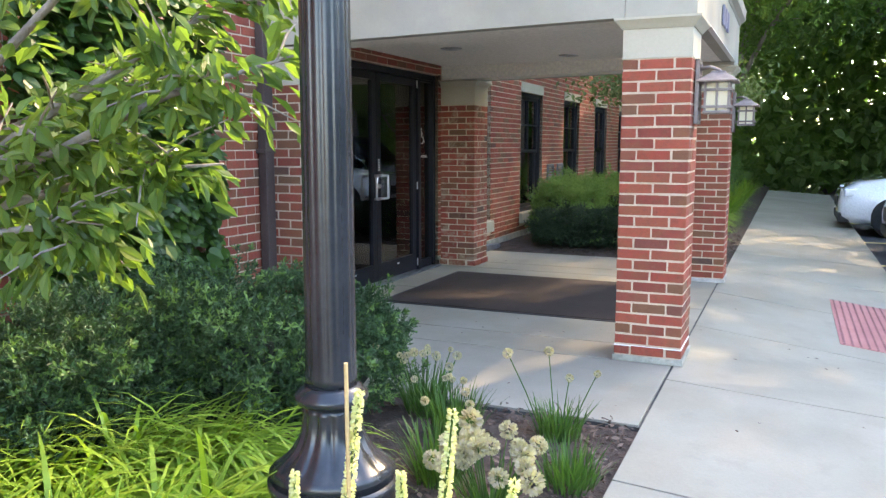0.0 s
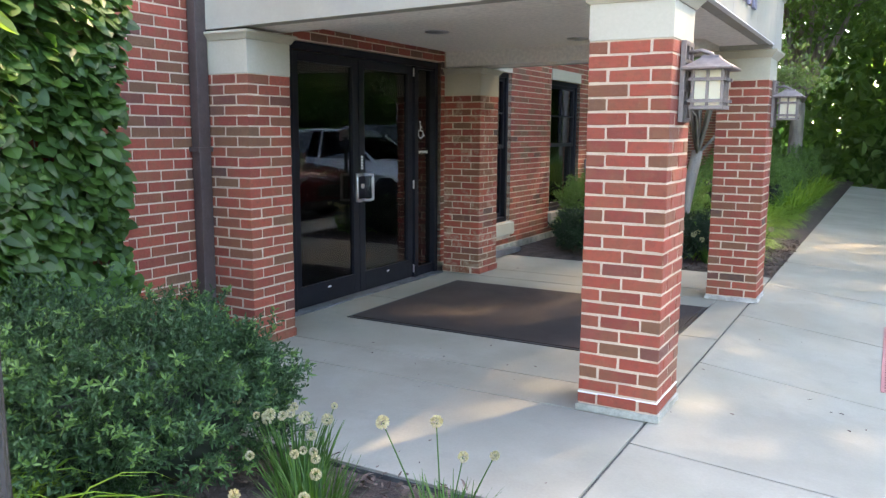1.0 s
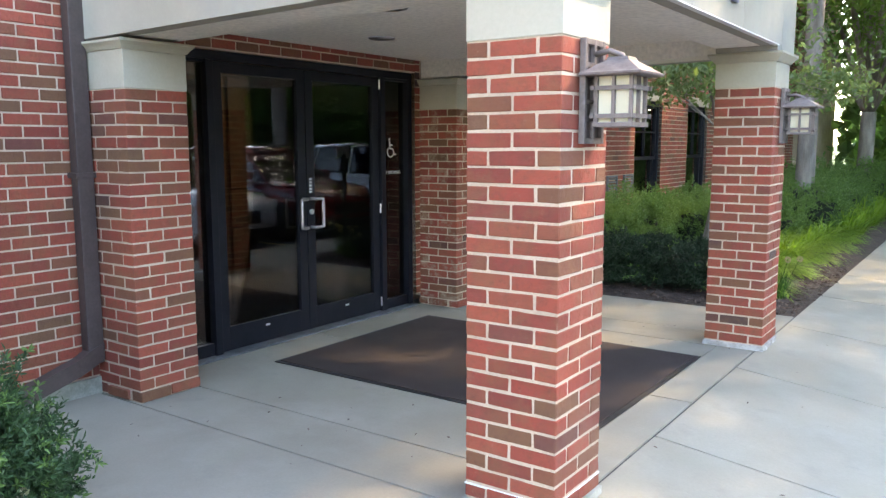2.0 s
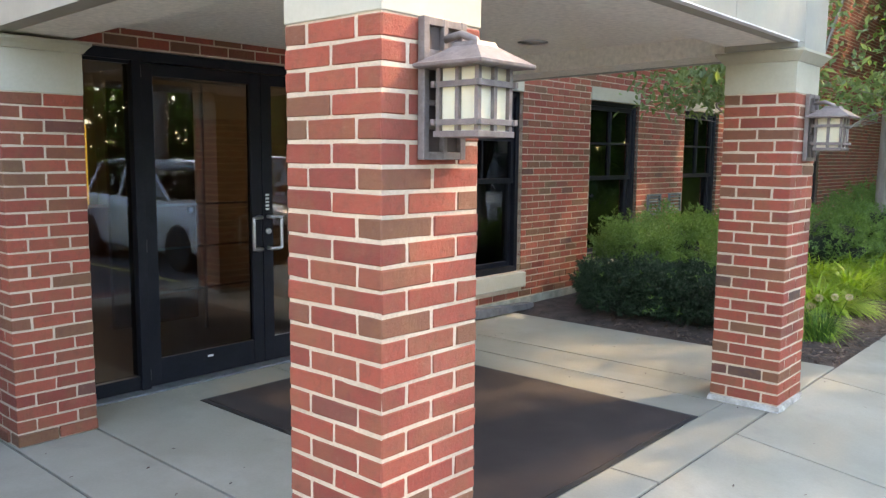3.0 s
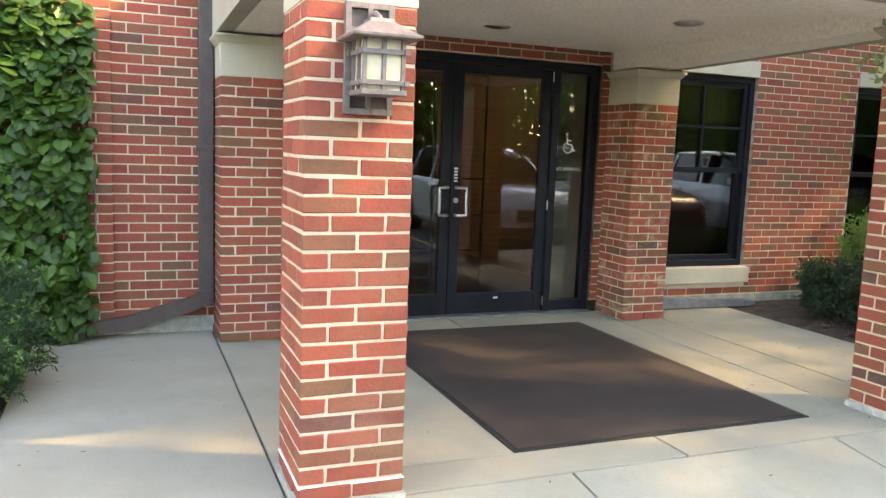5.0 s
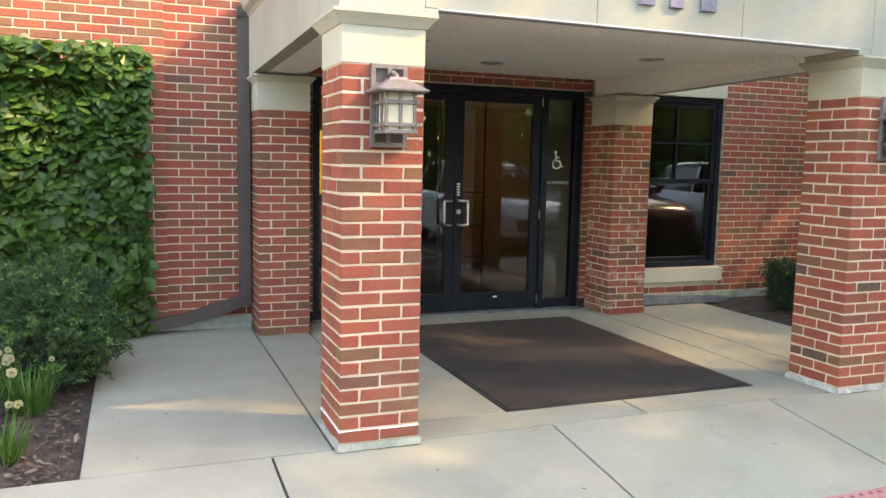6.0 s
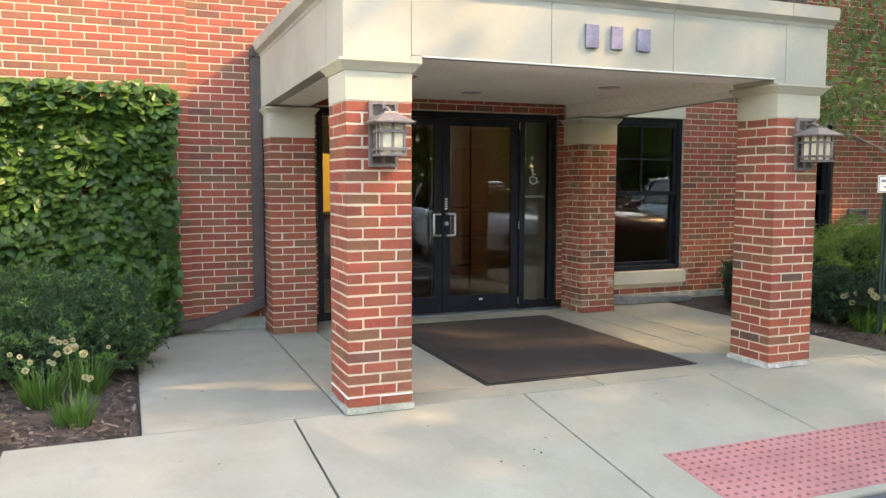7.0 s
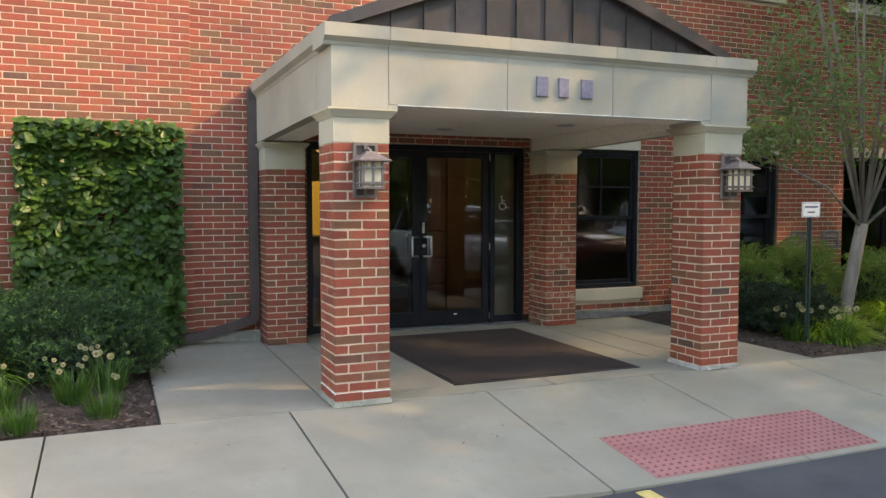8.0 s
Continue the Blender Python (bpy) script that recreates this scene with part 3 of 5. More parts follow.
def cornice_piece(axis, a, b, c0, face):
    bm = bmesh.new()
    s = 1 if face > 0 else -1
    prof = [(c0 - s * 0.3, 2.546), (c0 + s * 0.002, 2.546), (c0 + s * 0.012, 2.57), (c0 + s * 0.05, 2.60), (c0 + s * 0.055, 2.69), (c0 - s * 0.3, 2.695)]
    prism(bm, prof, a, b, axis)
    part("cornice_block", bm, FASCIA, cornice)


for a, b in zip(cy, cy[1:]):
    cornice_piece('y', a + 0.0015, b - 0.0015, BX1, 1)
for x0, x1 in ((-3.68, -2.4), (-2.397, -0.905)):
    cornice_piece('x', x0, x1, 4.70, -1)
    cornice_piece('x', x0, x1, 8.42, 1)
tagged(part("ceiling", bx(-3.68, -1.02, 5.1, 8.0, 2.235, 2.30), SOFFIT), "smooth cream plaster porch ceiling", "ceiling", kind="structure")
tagged(part("roof_deck", bx(-3.68, -0.9, 5.0, 8.1, 2.50, 2.68), SEAM), "dark flat metal deck behind the cornice", "roof", kind="structure")

roof = thing("porch_roof", (0, 0, 0), "low gabled dark bronze standing-seam metal roof over the porch", "roof")
GX, RIDGE, EAVE, APEX = -0.86, 6.56, 2.70, 3.42
part("gable_panel", prism(bmesh.new(), [(4.86, EAVE), (8.26, EAVE), (8.26, EAVE + 0.06), (RIDGE, APEX), (4.86, EAVE + 0.06)], GX - 0.04, GX, 'x'), SEAM, roof)
for k in range(14):
    yy = 4.97 + k * 0.262
    zt = EAVE + 0.05 + (APEX - EAVE - 0.06) * (1 - abs(yy - RIDGE) / 1.70)
    if zt > EAVE + 0.03:
        part("seam", bx(GX, GX + 0.018, yy - 0.006, yy + 0.006, EAVE, zt), SEAM, roof)
for sg in (-1, 1):
    yb = RIDGE + sg * 1.82
    zb = EAVE + 0.02
    part("roof_slope", prism(bmesh.new(), [(RIDGE, APEX + 0.02), (yb, zb), (yb, zb + 0.05), (RIDGE, APEX + 0.07)], -3.68, GX + 0.06, 'x'), SEAM, roof)
    part("rake_trim", prism(bmesh.new(), [(RIDGE, APEX - 0.05), (yb, zb - 0.03), (yb, zb + 0.06), (RIDGE, APEX + 0.08)], GX + 0.061, GX + 0.085, 'x'), SEAM, roof)
    for k in range(6):
        x = -3.4 + k * 0.45
        part("seam", prism(bmesh.new(), [(RIDGE, APEX + 0.07), (yb, zb + 0.05), (yb, zb + 0.075), (RIDGE, APEX + 0.095)], x - 0.006, x + 0.006, 'x'), SEAM, roof)

# recessed downlights
for cx, cyy in ((-2.95, 6.55), (-2.11, 7.51), (-2.11, 5.60)):
    d = thing("recessed_downlight", (cx, cyy, 2.235), "round recessed downlight with a bright pale reflector, switched off", "ceiling light", "porch downlights")
    bm = bmesh.new()
    lathe(bm, [(0.08, -0.001), (0.096, -0.001), (0.098, -0.006), (0.09, -0.01), (0.08, -0.004)], 28)
    part("trim_ring", bm, STEEL, d, "thin bright metal ring", True)
    bm = bmesh.new()
    lathe(bm, [(0.08, -0.003), (0.064, -0.014), (0.046, -0.005), (0.03, -0.016), (0.012, -0.02), (0.001, -0.02)], 20)
    part("reflector", bm, STEEL, d, "bright metal reflector", True)

# three address figures, as plain bars
nums = thing("address_plaque", (BX1, 6.57, 2.35), "three grey-violet metal bars mounted on the fascia", "address plate")
for k, (a, b) in enumerate(((-0.255, -0.155), (-0.06, 0.03), (0.145, 0.25))):
    part("bar", bx(0.004, 0.022, a, b, -0.075, 0.075, 0.004), NUMM, nums)

# ---- entrance doors ----
DX = FX - 0.05
store = thing("door_1", (DX, 0, 0), "black aluminium storefront entrance with double glass doors and sidelights", "door", kind="structure")
y0, y1 = 5.245, 7.905
bm = bmesh.new()
box(bm, -0.10, 0.02, y0, y0 + 0.06, 0, 2.12, 0.003)
box(bm, -0.10, 0.02, y1 - 0.06, y1, 0, 2.12, 0.003)
box(bm, -0.10, 0.02, y0 + 0.06, y1 - 0.06, 2.06, 2.12, 0.003)
box(bm, -0.10, 0.02, 5.625, 5.685, 0, 2.06, 0.003)
box(bm, -0.10, 0.02, 7.465, 7.525, 0, 2.06, 0.003)
part("door_frame", bm, BLACK, store)
part("threshold", bx(-0.12, 0.09, y0, y1, 0.0, 0.014, 0.004), GALV, store, "worn metal threshold")
for a, b in ((5.305, 5.625), (7.525, 7.845)):
    bm = bmesh.new()
    box(bm, -0.07, 0.0, a, b, 0.014, 0.10, 0.002)
    box(bm, -0.07, 0.0, a, b, 2.04, 2.06, 0.002)
    sl = part("sidelight", bm, BLACK, store)
    p = part("pane", bx(-0.04, -0.034, a, b, 0.10, 2.04), GLASS, sl, "clear glass")
    p.visible_shadow = False
for a, b, hinge in ((5.689, 6.571, -1), (6.577, 7.461, 1)):
    bm = bmesh.new()
    st = 0.085
    for q in ((a, a + st, 0.018, 2.055), (b - st, b, 0.018, 2.055), (a + st, b - st, 0.018, 0.19), (a + st, b - st, 1.98, 2.055)):
        box(bm, -0.055, -0.008, q[0], q[1], q[2], q[3], 0.003)
    leaf = part("door_leaf", bm, BLACK, store)
    p = part("pane", bx(-0.035, -0.029, a + st, b - st, 0.19, 1.98), GLASS, leaf, "clear glass")
    p.visible_shadow = False
    inner = b - 0.04 if hinge < 0 else a + 0.04
    out = inner - 0.075 if hinge < 0 else inner + 0.075
    bm = bmesh.new()
    tube(bm, [(-0.008, inner, 1.065), (0.045, inner, 1.065), (0.055, (inner + out) / 2, 1.065), (0.055, out, 1.06), (0.055, out, 1.03), (0.055, out, 0.87), (0.055, out, 0.845), (0.055, (inner + out) / 2, 0.84), (0.045, inner, 0.84), (-0.008, inner, 0.84)], 0.0125, 10)
    part("door_handle", bm, STEEL, leaf, "brushed steel pull handle", True)
    for zz in (0.1, 0.93, 2.0):
        hy = a - 0.01 if hinge < 0 else b + 0.002
        bm = bmesh.new()
        tube(bm, [(0.004, hy + 0.004, zz - 0.04), (0.004, hy + 0.004, zz + 0.04)], 0.009, 10)
        part("hinge", bm, STEEL, leaf, "steel pivot hinge")
    part("floor_plate", bx(-0.007, -0.004, (a + b) / 2 - 0.02, (a + b) / 2 + 0.02, 0.135, 0.15), WHITEV, leaf, "small white sticker")
bm = bmesh.new()
lathe(bm, [(0.022, -0.002), (0.022, 0.008), (0.018, 0.012)], 18)
bmesh.ops.rotate(bm, verts=bm.verts, cent=(0, 0, 0), matrix=Matrix.Rotation(radians(90), 3, 'Y'))
bmesh.ops.translate(bm, verts=bm.verts, vec=(-0.006, 6.62, 0.96))
part("lock_cylinder", bm, STEEL, store, "round steel lock")
for k in range(5):
    part("sticker_bar", bx(-0.006, -0.004, 6.60, 6.63, 1.11 + k * 0.025, 1.125 + k * 0.025), WHITEV, store, "small printed sticker")
# accessible entrance symbol and caption on the sidelight
bm = bmesh.new()
sy, sz, sx = 7.655, 1.44, -0.031
tube(bm, [(sx, sy + 0.045 * math.cos(a), sz - 0.02 + 0.045 * math.sin(a)) for a in [radians(120 + 30 * k) for k in range(9)]], 0.006, 6)
tube(bm, [(sx, sy - 0.012, sz + 0.075), (sx, sy - 0.006, sz + 0.01), (sx, sy + 0.035, sz + 0.005), (sx, sy + 0.055, sz - 0.045), (sx, sy + 0.075, sz - 0.04)], 0.0075, 6)
tube(bm, [(sx, sy - 0.008, sz + 0.045), (sx, sy + 0.03, sz + 0.04)], 0.006, 6)
bmesh.ops.create_uvsphere(bm, u_segments=10, v_segments=6, radius=0.013, matrix=Matrix.Translation((sx, sy - 0.014, sz + 0.092)))
for v in bm.verts:
    v.co.x = sx + (v.co.x - sx) * 0.15
part("access_symbol", bm, WHITEV, store, "white wheelchair symbol sticker")


def lettering(text, size, depth):
    """Flat letters as a mesh, centred, reading along +x."""
    cu = bpy.data.curves.new("letters", 'FONT')
    cu.body, cu.size, cu.extrude, cu.align_x = text, size, depth, 'CENTER'
    ob = bpy.data.objects.new("letters", cu)
    me = bpy.data.meshes.new_from_object(ob)
    bpy.data.objects.remove(ob)
    bpy.data.curves.remove(cu)
    return me


me = lettering("NO SMOKING", 0.04, 0.0008)
me.materials.append(WHITEV)
cap = new("caption", me)
cap.parent = store
cap.matrix_basis = pose(-0.0315, 7.665, 1.225, 90, 0, 90)
cap["label"] = "white NO SMOKING lettering"

# ---- rooms behind the glass ----
tagged(part("floor_inside", bx(-10, FX - 0.16, 4.0, 8.3, -0.05, 0.0), ROOMFLOOR), "dark lobby floor", "floor", kind="structure")
tagged(part("ceiling_inside", bx(-10, FX - 0.16, 4.0, 8.3, 2.6, 2.7), ROOM), "lobby ceiling", "ceiling", kind="structure")
tagged(part("wall_lobby_south", bx(-10, FX - 0.3, 3.9, 4.0, 0, 2.6), ROOM), "beige lobby wall", "wall", kind="structure")
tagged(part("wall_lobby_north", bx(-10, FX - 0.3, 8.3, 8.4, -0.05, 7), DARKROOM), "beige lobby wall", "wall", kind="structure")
tagged(part("wall_lobby_back", bx(-10.1, -10, 3.9, 8.4, 0, 2.6), ROOM), "beige lobby back wall", "wall", kind="structure")
tagged(part("wall_vestibule", bx(-3.885, -3.85, 7.47, 7.9, 0.0, 2.1), PALEROOM), "beige panel wall close behind the sidelight", "wall", kind="structure")
tagged(part("wall_office", bx(-7.0, -6.9, 8.4, 30, -0.1, 7), DARKROOM), "office back wall, dimness put into its brown tone", "wall", kind="structure")
tagged(part("floor_office", bx(-6.9, FX - 0.3, 8.4, 30, -0.1, 0.0), DARKROOM), "office floor, dimness put into its brown tone", "floor", kind="structure")
tagged(part("ceiling_office", bx(-6.9, FX - 0.3, 8.4, 30, 2.9, 3.0), DARKROOM), "office ceiling, dimness put into its brown tone", "ceiling", kind="structure")
wd = thing("inner_door", (-5.6, 6.75, 0), "reddish brown wooden inner door, closed", "door")
part("door_panel", bx(-0.025, 0.025, -0.4, 0.4, 0.0, 2.1, 0.004), WOOD, wd)
part("door_knob", tube(bmesh.new(), [(0.02, 0.33, 1.0), (0.06, 0.33, 1.0)], 0.025, 10), STEEL, wd)
scr = thing("inner_partition", (-5.1, 7.0, 0), "slim metal glazing bars of an inner lobby door", "partition")
for zz in (0.36, 0.72, 1.08, 2.1):
    part("rail", bx(-0.012, 0.012, -0.62, 0.48, zz - 0.008, zz + 0.008), GALV, scr)
for yy in (-0.62, -0.06, 0.48):
    part("stile", bx(-0.014, 0.014, yy - 0.01, yy + 0.01, 0.0, 2.11), GALV, scr)
al = thing("reception_counter", (-7.6, 6.75, 0), "reception counter with a warmly lit yellow back panel", "counter")
part("counter_base", bx(0.0, 0.5, -1.0, 0.7, 0.0, 0.95, 0.01), WOOD, al)
part("lit_panel", bx(-0.06, -0.02, -0.75, 0.35, 0.95, 1.80), ALCOVE, al, "yellow back panel, the light on it put in as glow")
part("screen", bx(0.2, 0.23, -0.28, -0.02, 1.42, 1.62, 0.004), BLACK, al, "dark monitor")
ld = thing("pendant_lamp", (-6.8, 6.35, 2.6), "drum pendant lamp with a glowing orange shade", "lamp")
bm = bmesh.new()
lathe(bm, [(0.22, -0.38), (0.24, -0.37), (0.24, -0.20), (0.22, -0.19)], 32)
part("shade", bm, SHADE, ld, "", True)
bulb = new("pendant_bulb", bpy.data.lights.new("pendant_bulb", 'POINT'))
bulb.data.energy, bulb.data.color, bulb.data.shadow_soft_size = 1.5, (1.0, 0.75, 0.45), 0.12
bulb.location = (-6.8, 6.35, 2.12)
part("cord", tube(bmesh.new(), [(0, 0, -0.19), (0, 0, 0)], 0.006, 6), BLACK, ld)

# ---- porch lanterns ----


def lantern(yc, label):
    t = thing("wall_lantern", (-0.62 + 0.004, yc, 1.49), label, "wall lamp", "porch lanterns")
    bm = bmesh.new()
    w = 0.09
    for a, b in ((-w, -w + 0.022), (w - 0.022, w), (-0.009, 0.009)):
        box(bm, 0.0, 0.024, a, b, 0.0, 0.39, 0.002)
    for a, b in ((0.0, 0.022), (0.085, 0.103), (0.15, 0.165), (0.285, 0.303), (0.368, 0.39)):
        box(bm, 0.002, 0.0225, -w + 0.02, w - 0.02, a, b, 0.002)
    part("back_plate", bm, BRONZE, t)
    part("back_panel", bx(0.0, 0.008, -w + 0.004, w - 0.004, 0.004, 0.386), BROWN, t, "dark recessed panel")
    bm = bmesh.new()
    tube(bm, [(0.02, 0, 0.335), (0.08, 0, 0.345), (0.13, 0, 0.325), (0.14, 0, 0.305)], 0.011, 10)
    part("arm", bm, BRONZE, t, "", True)
    c = 0.128
    bm = bmesh.new()
    rings = []
    for r, z in ((0.116, 0.248), (0.12, 0.252), (0.12, 0.259), (0.11, 0.264), (0.045, 0.306), (0.04, 0.318), (0.0005, 0.322)):
        rings.append([bm.verts.new((c + sx * r, sy * r, z)) for sx, sy in ((-1, -1), (1, -1), (1, 1), (-1, 1))])
    for r0, r1 in zip(rings, rings[1:]):
        for k in range(4):
            bm.faces.new((r0[k], r0[(k + 1) % 4], r1[(k + 1) % 4], r1[k]))
    bm.faces.new(rings[0][::-1])
    part("hood", bm, BRONZE, t, "flared pyramid hood")
    h = 0.068
    for px, py in ((-1, -1), (-1, 1), (1, -1), (1, 1), (-1, 0), (1, 0), (0, -1), (0, 1)):
        part("bar", bx(c + px * h - 0.0065, c + px * h + 0.0065, py * h - 0.0065, py * h + 0.0065, 0.078, 0.249), BRONZE, t)
    for z in (0.094, 0.196):
        for nm, q in (("rail", 1), ("rail", -1)):
            part(nm, bx(c - h - 0.022, c + h + 0.022, q * (h + 0.006) - 0.006, q * (h + 0.006) + 0.006, z, z + 0.016, 0.001), BRONZE, t)
            part(nm, bx(c + q * (h + 0.0065) - 0.006, c + q * (h + 0.0065) + 0.006, -h - 0.022, h + 0.022, z + 0.0005, z + 0.0165, 0.001), BRONZE, t)
    part("tray", bx(c - h - 0.012, c + h + 0.012, -h - 0.012, h + 0.012, 0.062, 0.079, 0.002), BRONZE, t)
    g = h - 0.007
    for q in (-1, 1):
        part("pane", bx(c - g, c + g, q * g - 0.0015, q * g + 0.0015, 0.079, 0.247), MILK, t, "creamy milk glass")
        part("pane", bx(c + q * g - 0.0015, c + q * g + 0.0015, -g + 0.002, g - 0.002, 0.079, 0.247), MILK, t, "creamy milk glass")
    return t


lantern(4.945, "bronze craftsman lantern with milk glass beside the planting bed")
lantern(8.24, "bronze craftsman lantern with milk glass beside the parking sign")

# ---- downspouts ----
ds = thing("downspout", (FX, 4.66, 0), "dark brown rectangular downspout running down the brick wall", "downspout")
part("pipe", bx(0.012, 0.085, -0.05, 0.05, 0.2, 2.56, 0.008), BROWN, ds)
part("top_elbow", loft(bmesh.new(), [[(x - 0.036, q, z - 0.05), (x + 0.036, q, z - 0.05), (x + 0.036, q, z + 0.05), (x - 0.036, q, z + 0.05)] for x, q, z in ((0.049, -0.05, 2.57), (0.049, 0.0, 2.6), (0.06, 0.04, 2.63))]), BROWN, ds)
ext = [(0.049, 0.05, 0.27, 0.05), (0.06, -0.02, 0.245, 0.055), (0.075, -0.12, 0.205, 0.05), (0.10, -0.5, 0.105, 0.046), (0.14, -0.95, 0.047, 0.045)]
bm = loft(bmesh.new(), [[(x - 0.038, q, z - h), (x + 0.038, q, z - h), (x + 0.038, q, z + h), (x - 0.038, q, z + h)] for x, q, z, h in ext])
part("extension", bm, BROWN, ds, "flat drain extension sloping down to the slab")
for zz in (1.3,):
    part("strap", bx(0.0, 0.092, -0.065, 0.065, zz, zz + 0.03, 0.003), BROWN, ds)
gp = thing("ground_conduit", (FX, 8.42, 0), "grey metal drain conduit lying along the wall foot", "pipe")
bm = bmesh.new()
prism(bm, [(0.0, 0.02), (1.25, 0.005), (1.25, 0.055), (0.0, 0.12)], 0.04, 0.13, 'x')
part("pipe", bm, GALV, gp)

# wall vents between the windows
for yy in (12.4, 12.98):
    vt = thing("wall_vent", (FX, yy, 0.92), "pale louvred wall vent above the shrubs", "vent", "wall vents")
    bm = bmesh.new()
    for a, b, c, d in ((-0.17, -0.145, -0.13, 0.13), (0.145, 0.17, -0.13, 0.13), (-0.145, 0.145, 0.105, 0.13), (-0.145, 0.145, -0.13, -0.105)):
        box(bm, 0.0, 0.03, a, b, c, d)
    part("vent_frame", bm, GALV, vt)
    for k in range(5):
        bm = bx(-0.012, 0.012, -0.145, 0.145, -0.002, 0.002)
        bmesh.ops.rotate(bm, verts=bm.verts, cent=(0, 0, 0), matrix=Matrix.Rotation(radians(40), 3, 'Y'))
        bmesh.ops.translate(bm, verts=bm.verts, vec=(0.014, 0, -0.084 + k * 0.042))
        part("slat", bm, GALV, vt)

# ---- plants ----
def unit(v):
    return v / np.maximum(np.linalg.norm(v, axis=1, keepdims=True), 1e-9)


def leaf_cloud(name, pos, along, normal, length, width, material, parent=None, fold=0.18, heart=False, label=""):
    """Many small folded leaves: base, two shoulders, a midrib point and a tip each."""
    n = len(pos)
    along = unit(along)
    side = unit(np.cross(normal, along))
    up = np.cross(along, side)
    L, W = length.reshape(-1, 1), width.reshape(-1, 1)
    if heart:
        rim = [(0.0, 0.0), (-0.12, 0.22), (0.0, 0.44), (0.3, 0.52), (0.65, 0.34), (1.0, 0.0), (0.65, -0.34), (0.3, -0.52), (0.0, -0.44), (-0.12, -0.22)]
        pts = [pos + along * L * 0.35] + [pos + along * L * u + side * W * q - up * W * (fold * 2 * abs(q) + 0.12 * max(0, u - 0.6)) for u, q in rim]
        tri = [(0, k + 1, (k + 1) % 10 + 1) for k in range(10)]
    else:
        pts = [pos, pos + along * L * 0.42 + side * W * 0.5 + up * W * fold, pos + along * L * 0.8 + side * W * 0.3 + up * W * fold * 0.4, pos + along * L - up * L * 0.08,
               pos + along * L * 0.8 - side * W * 0.3 + up * W * fold * 0.4, pos + along * L * 0.42 - side * W * 0.5 + up * W * fold]
        tri = [(0, 1, 2), (0, 2, 3), (0, 3, 4), (0, 4, 5)]
    k = len(pts)
    v = np.stack(pts, axis=1).reshape(-1, 3)
    base = (np.arange(n) * k).reshape(-1, 1, 1)
    f = (np.array(tri).reshape(1, -1, 3) + base).reshape(-1, 3)
    me = bpy.data.meshes.new(name)
    me.from_pydata(v.tolist(), [], f.tolist())
    me.materials.append(material)
    ob = new(name, me)
    if parent:
        ob.parent = parent
    if label:
        ob["label"] = label
    return ob


def blades(name, roots, lean, length, width, droop, material, parent=None, segs=6, label=""):
    """Grass blades: tapering strips that rise and arch over."""
    n = len(roots)
    lean = unit(lean)
    flat = unit(np.stack([lean[:, 0], lean[:, 1], np.zeros(n)], axis=1) + 1e-6)
    side = np.stack([-flat[:, 1], flat[:, 0], np.zeros(n)], axis=1)
    p, d = roots.copy(), lean.copy()
    rows = []
    for k in range(segs + 1):
        s = k / segs
        w = (width * (1 - s ** 2.2) * (0.6 + 0.8 * min(1, s * 3)) * 0.5 + 0.0004).reshape(-1, 1)
        rows += [p + side * w, p - side * w]
        p = p + d * (length / segs).reshape(-1, 1)
        d = unit(d + np.array([0, 0, -1.0]) * (droop * (0.4 + s)).reshape(-1, 1) / segs + flat * (droop * 0.35).reshape(-1, 1) / segs)
    v = np.stack(rows, axis=1).reshape(-1, 3)
    m = 2 * (segs + 1)
    quad = np.array([(2 * k, 2 * k + 1, 2 * k + 3, 2 * k + 2) for k in range(segs)])
    f = (quad.reshape(1, -1, 4) + (np.arange(n) * m).reshape(-1, 1, 1)).reshape(-1, 4)
    me = bpy.data.meshes.new(name)
    me.from_pydata(v.tolist(), [], f.tolist())
    me.materials.append(material)
    for q in me.polygons:
        q.use_smooth = True
    ob = new(name, me)
    if parent:
        ob.parent = parent
    if label:
        ob["label"] = label
    return ob


def ground_clump(at, count, spread, length, width, droop, upright, material, name, label, category, seed, group="", comb=(0.0, 0.0)):
    r = np.random.RandomState(seed)
    t = thing(name, (at[0], at[1], 0), label, category, group)
    a, q = r.rand(count) * 2 * np.pi, np.sqrt(r.rand(count)) * spread
    roots = np.stack([q * np.cos(a) * 0.6, q * np.sin(a) * 0.6, np.zeros(count) + at[2]], axis=1)
    a2 = a + r.randn(count) * 0.6
    out = r.rand(count) * 0.9 + 0.05
    lean = np.stack([np.cos(a2) * out + comb[0], np.sin(a2) * out + comb[1], np.full(count, upright)], axis=1)
    blades("foliage", roots, lean, length * (0.55 + 0.6 * r.rand(count)), width * (0.7 + 0.6 * r.rand(count)), droop * (0.6 + 0.8 * r.rand(count)), material, t)
    return t


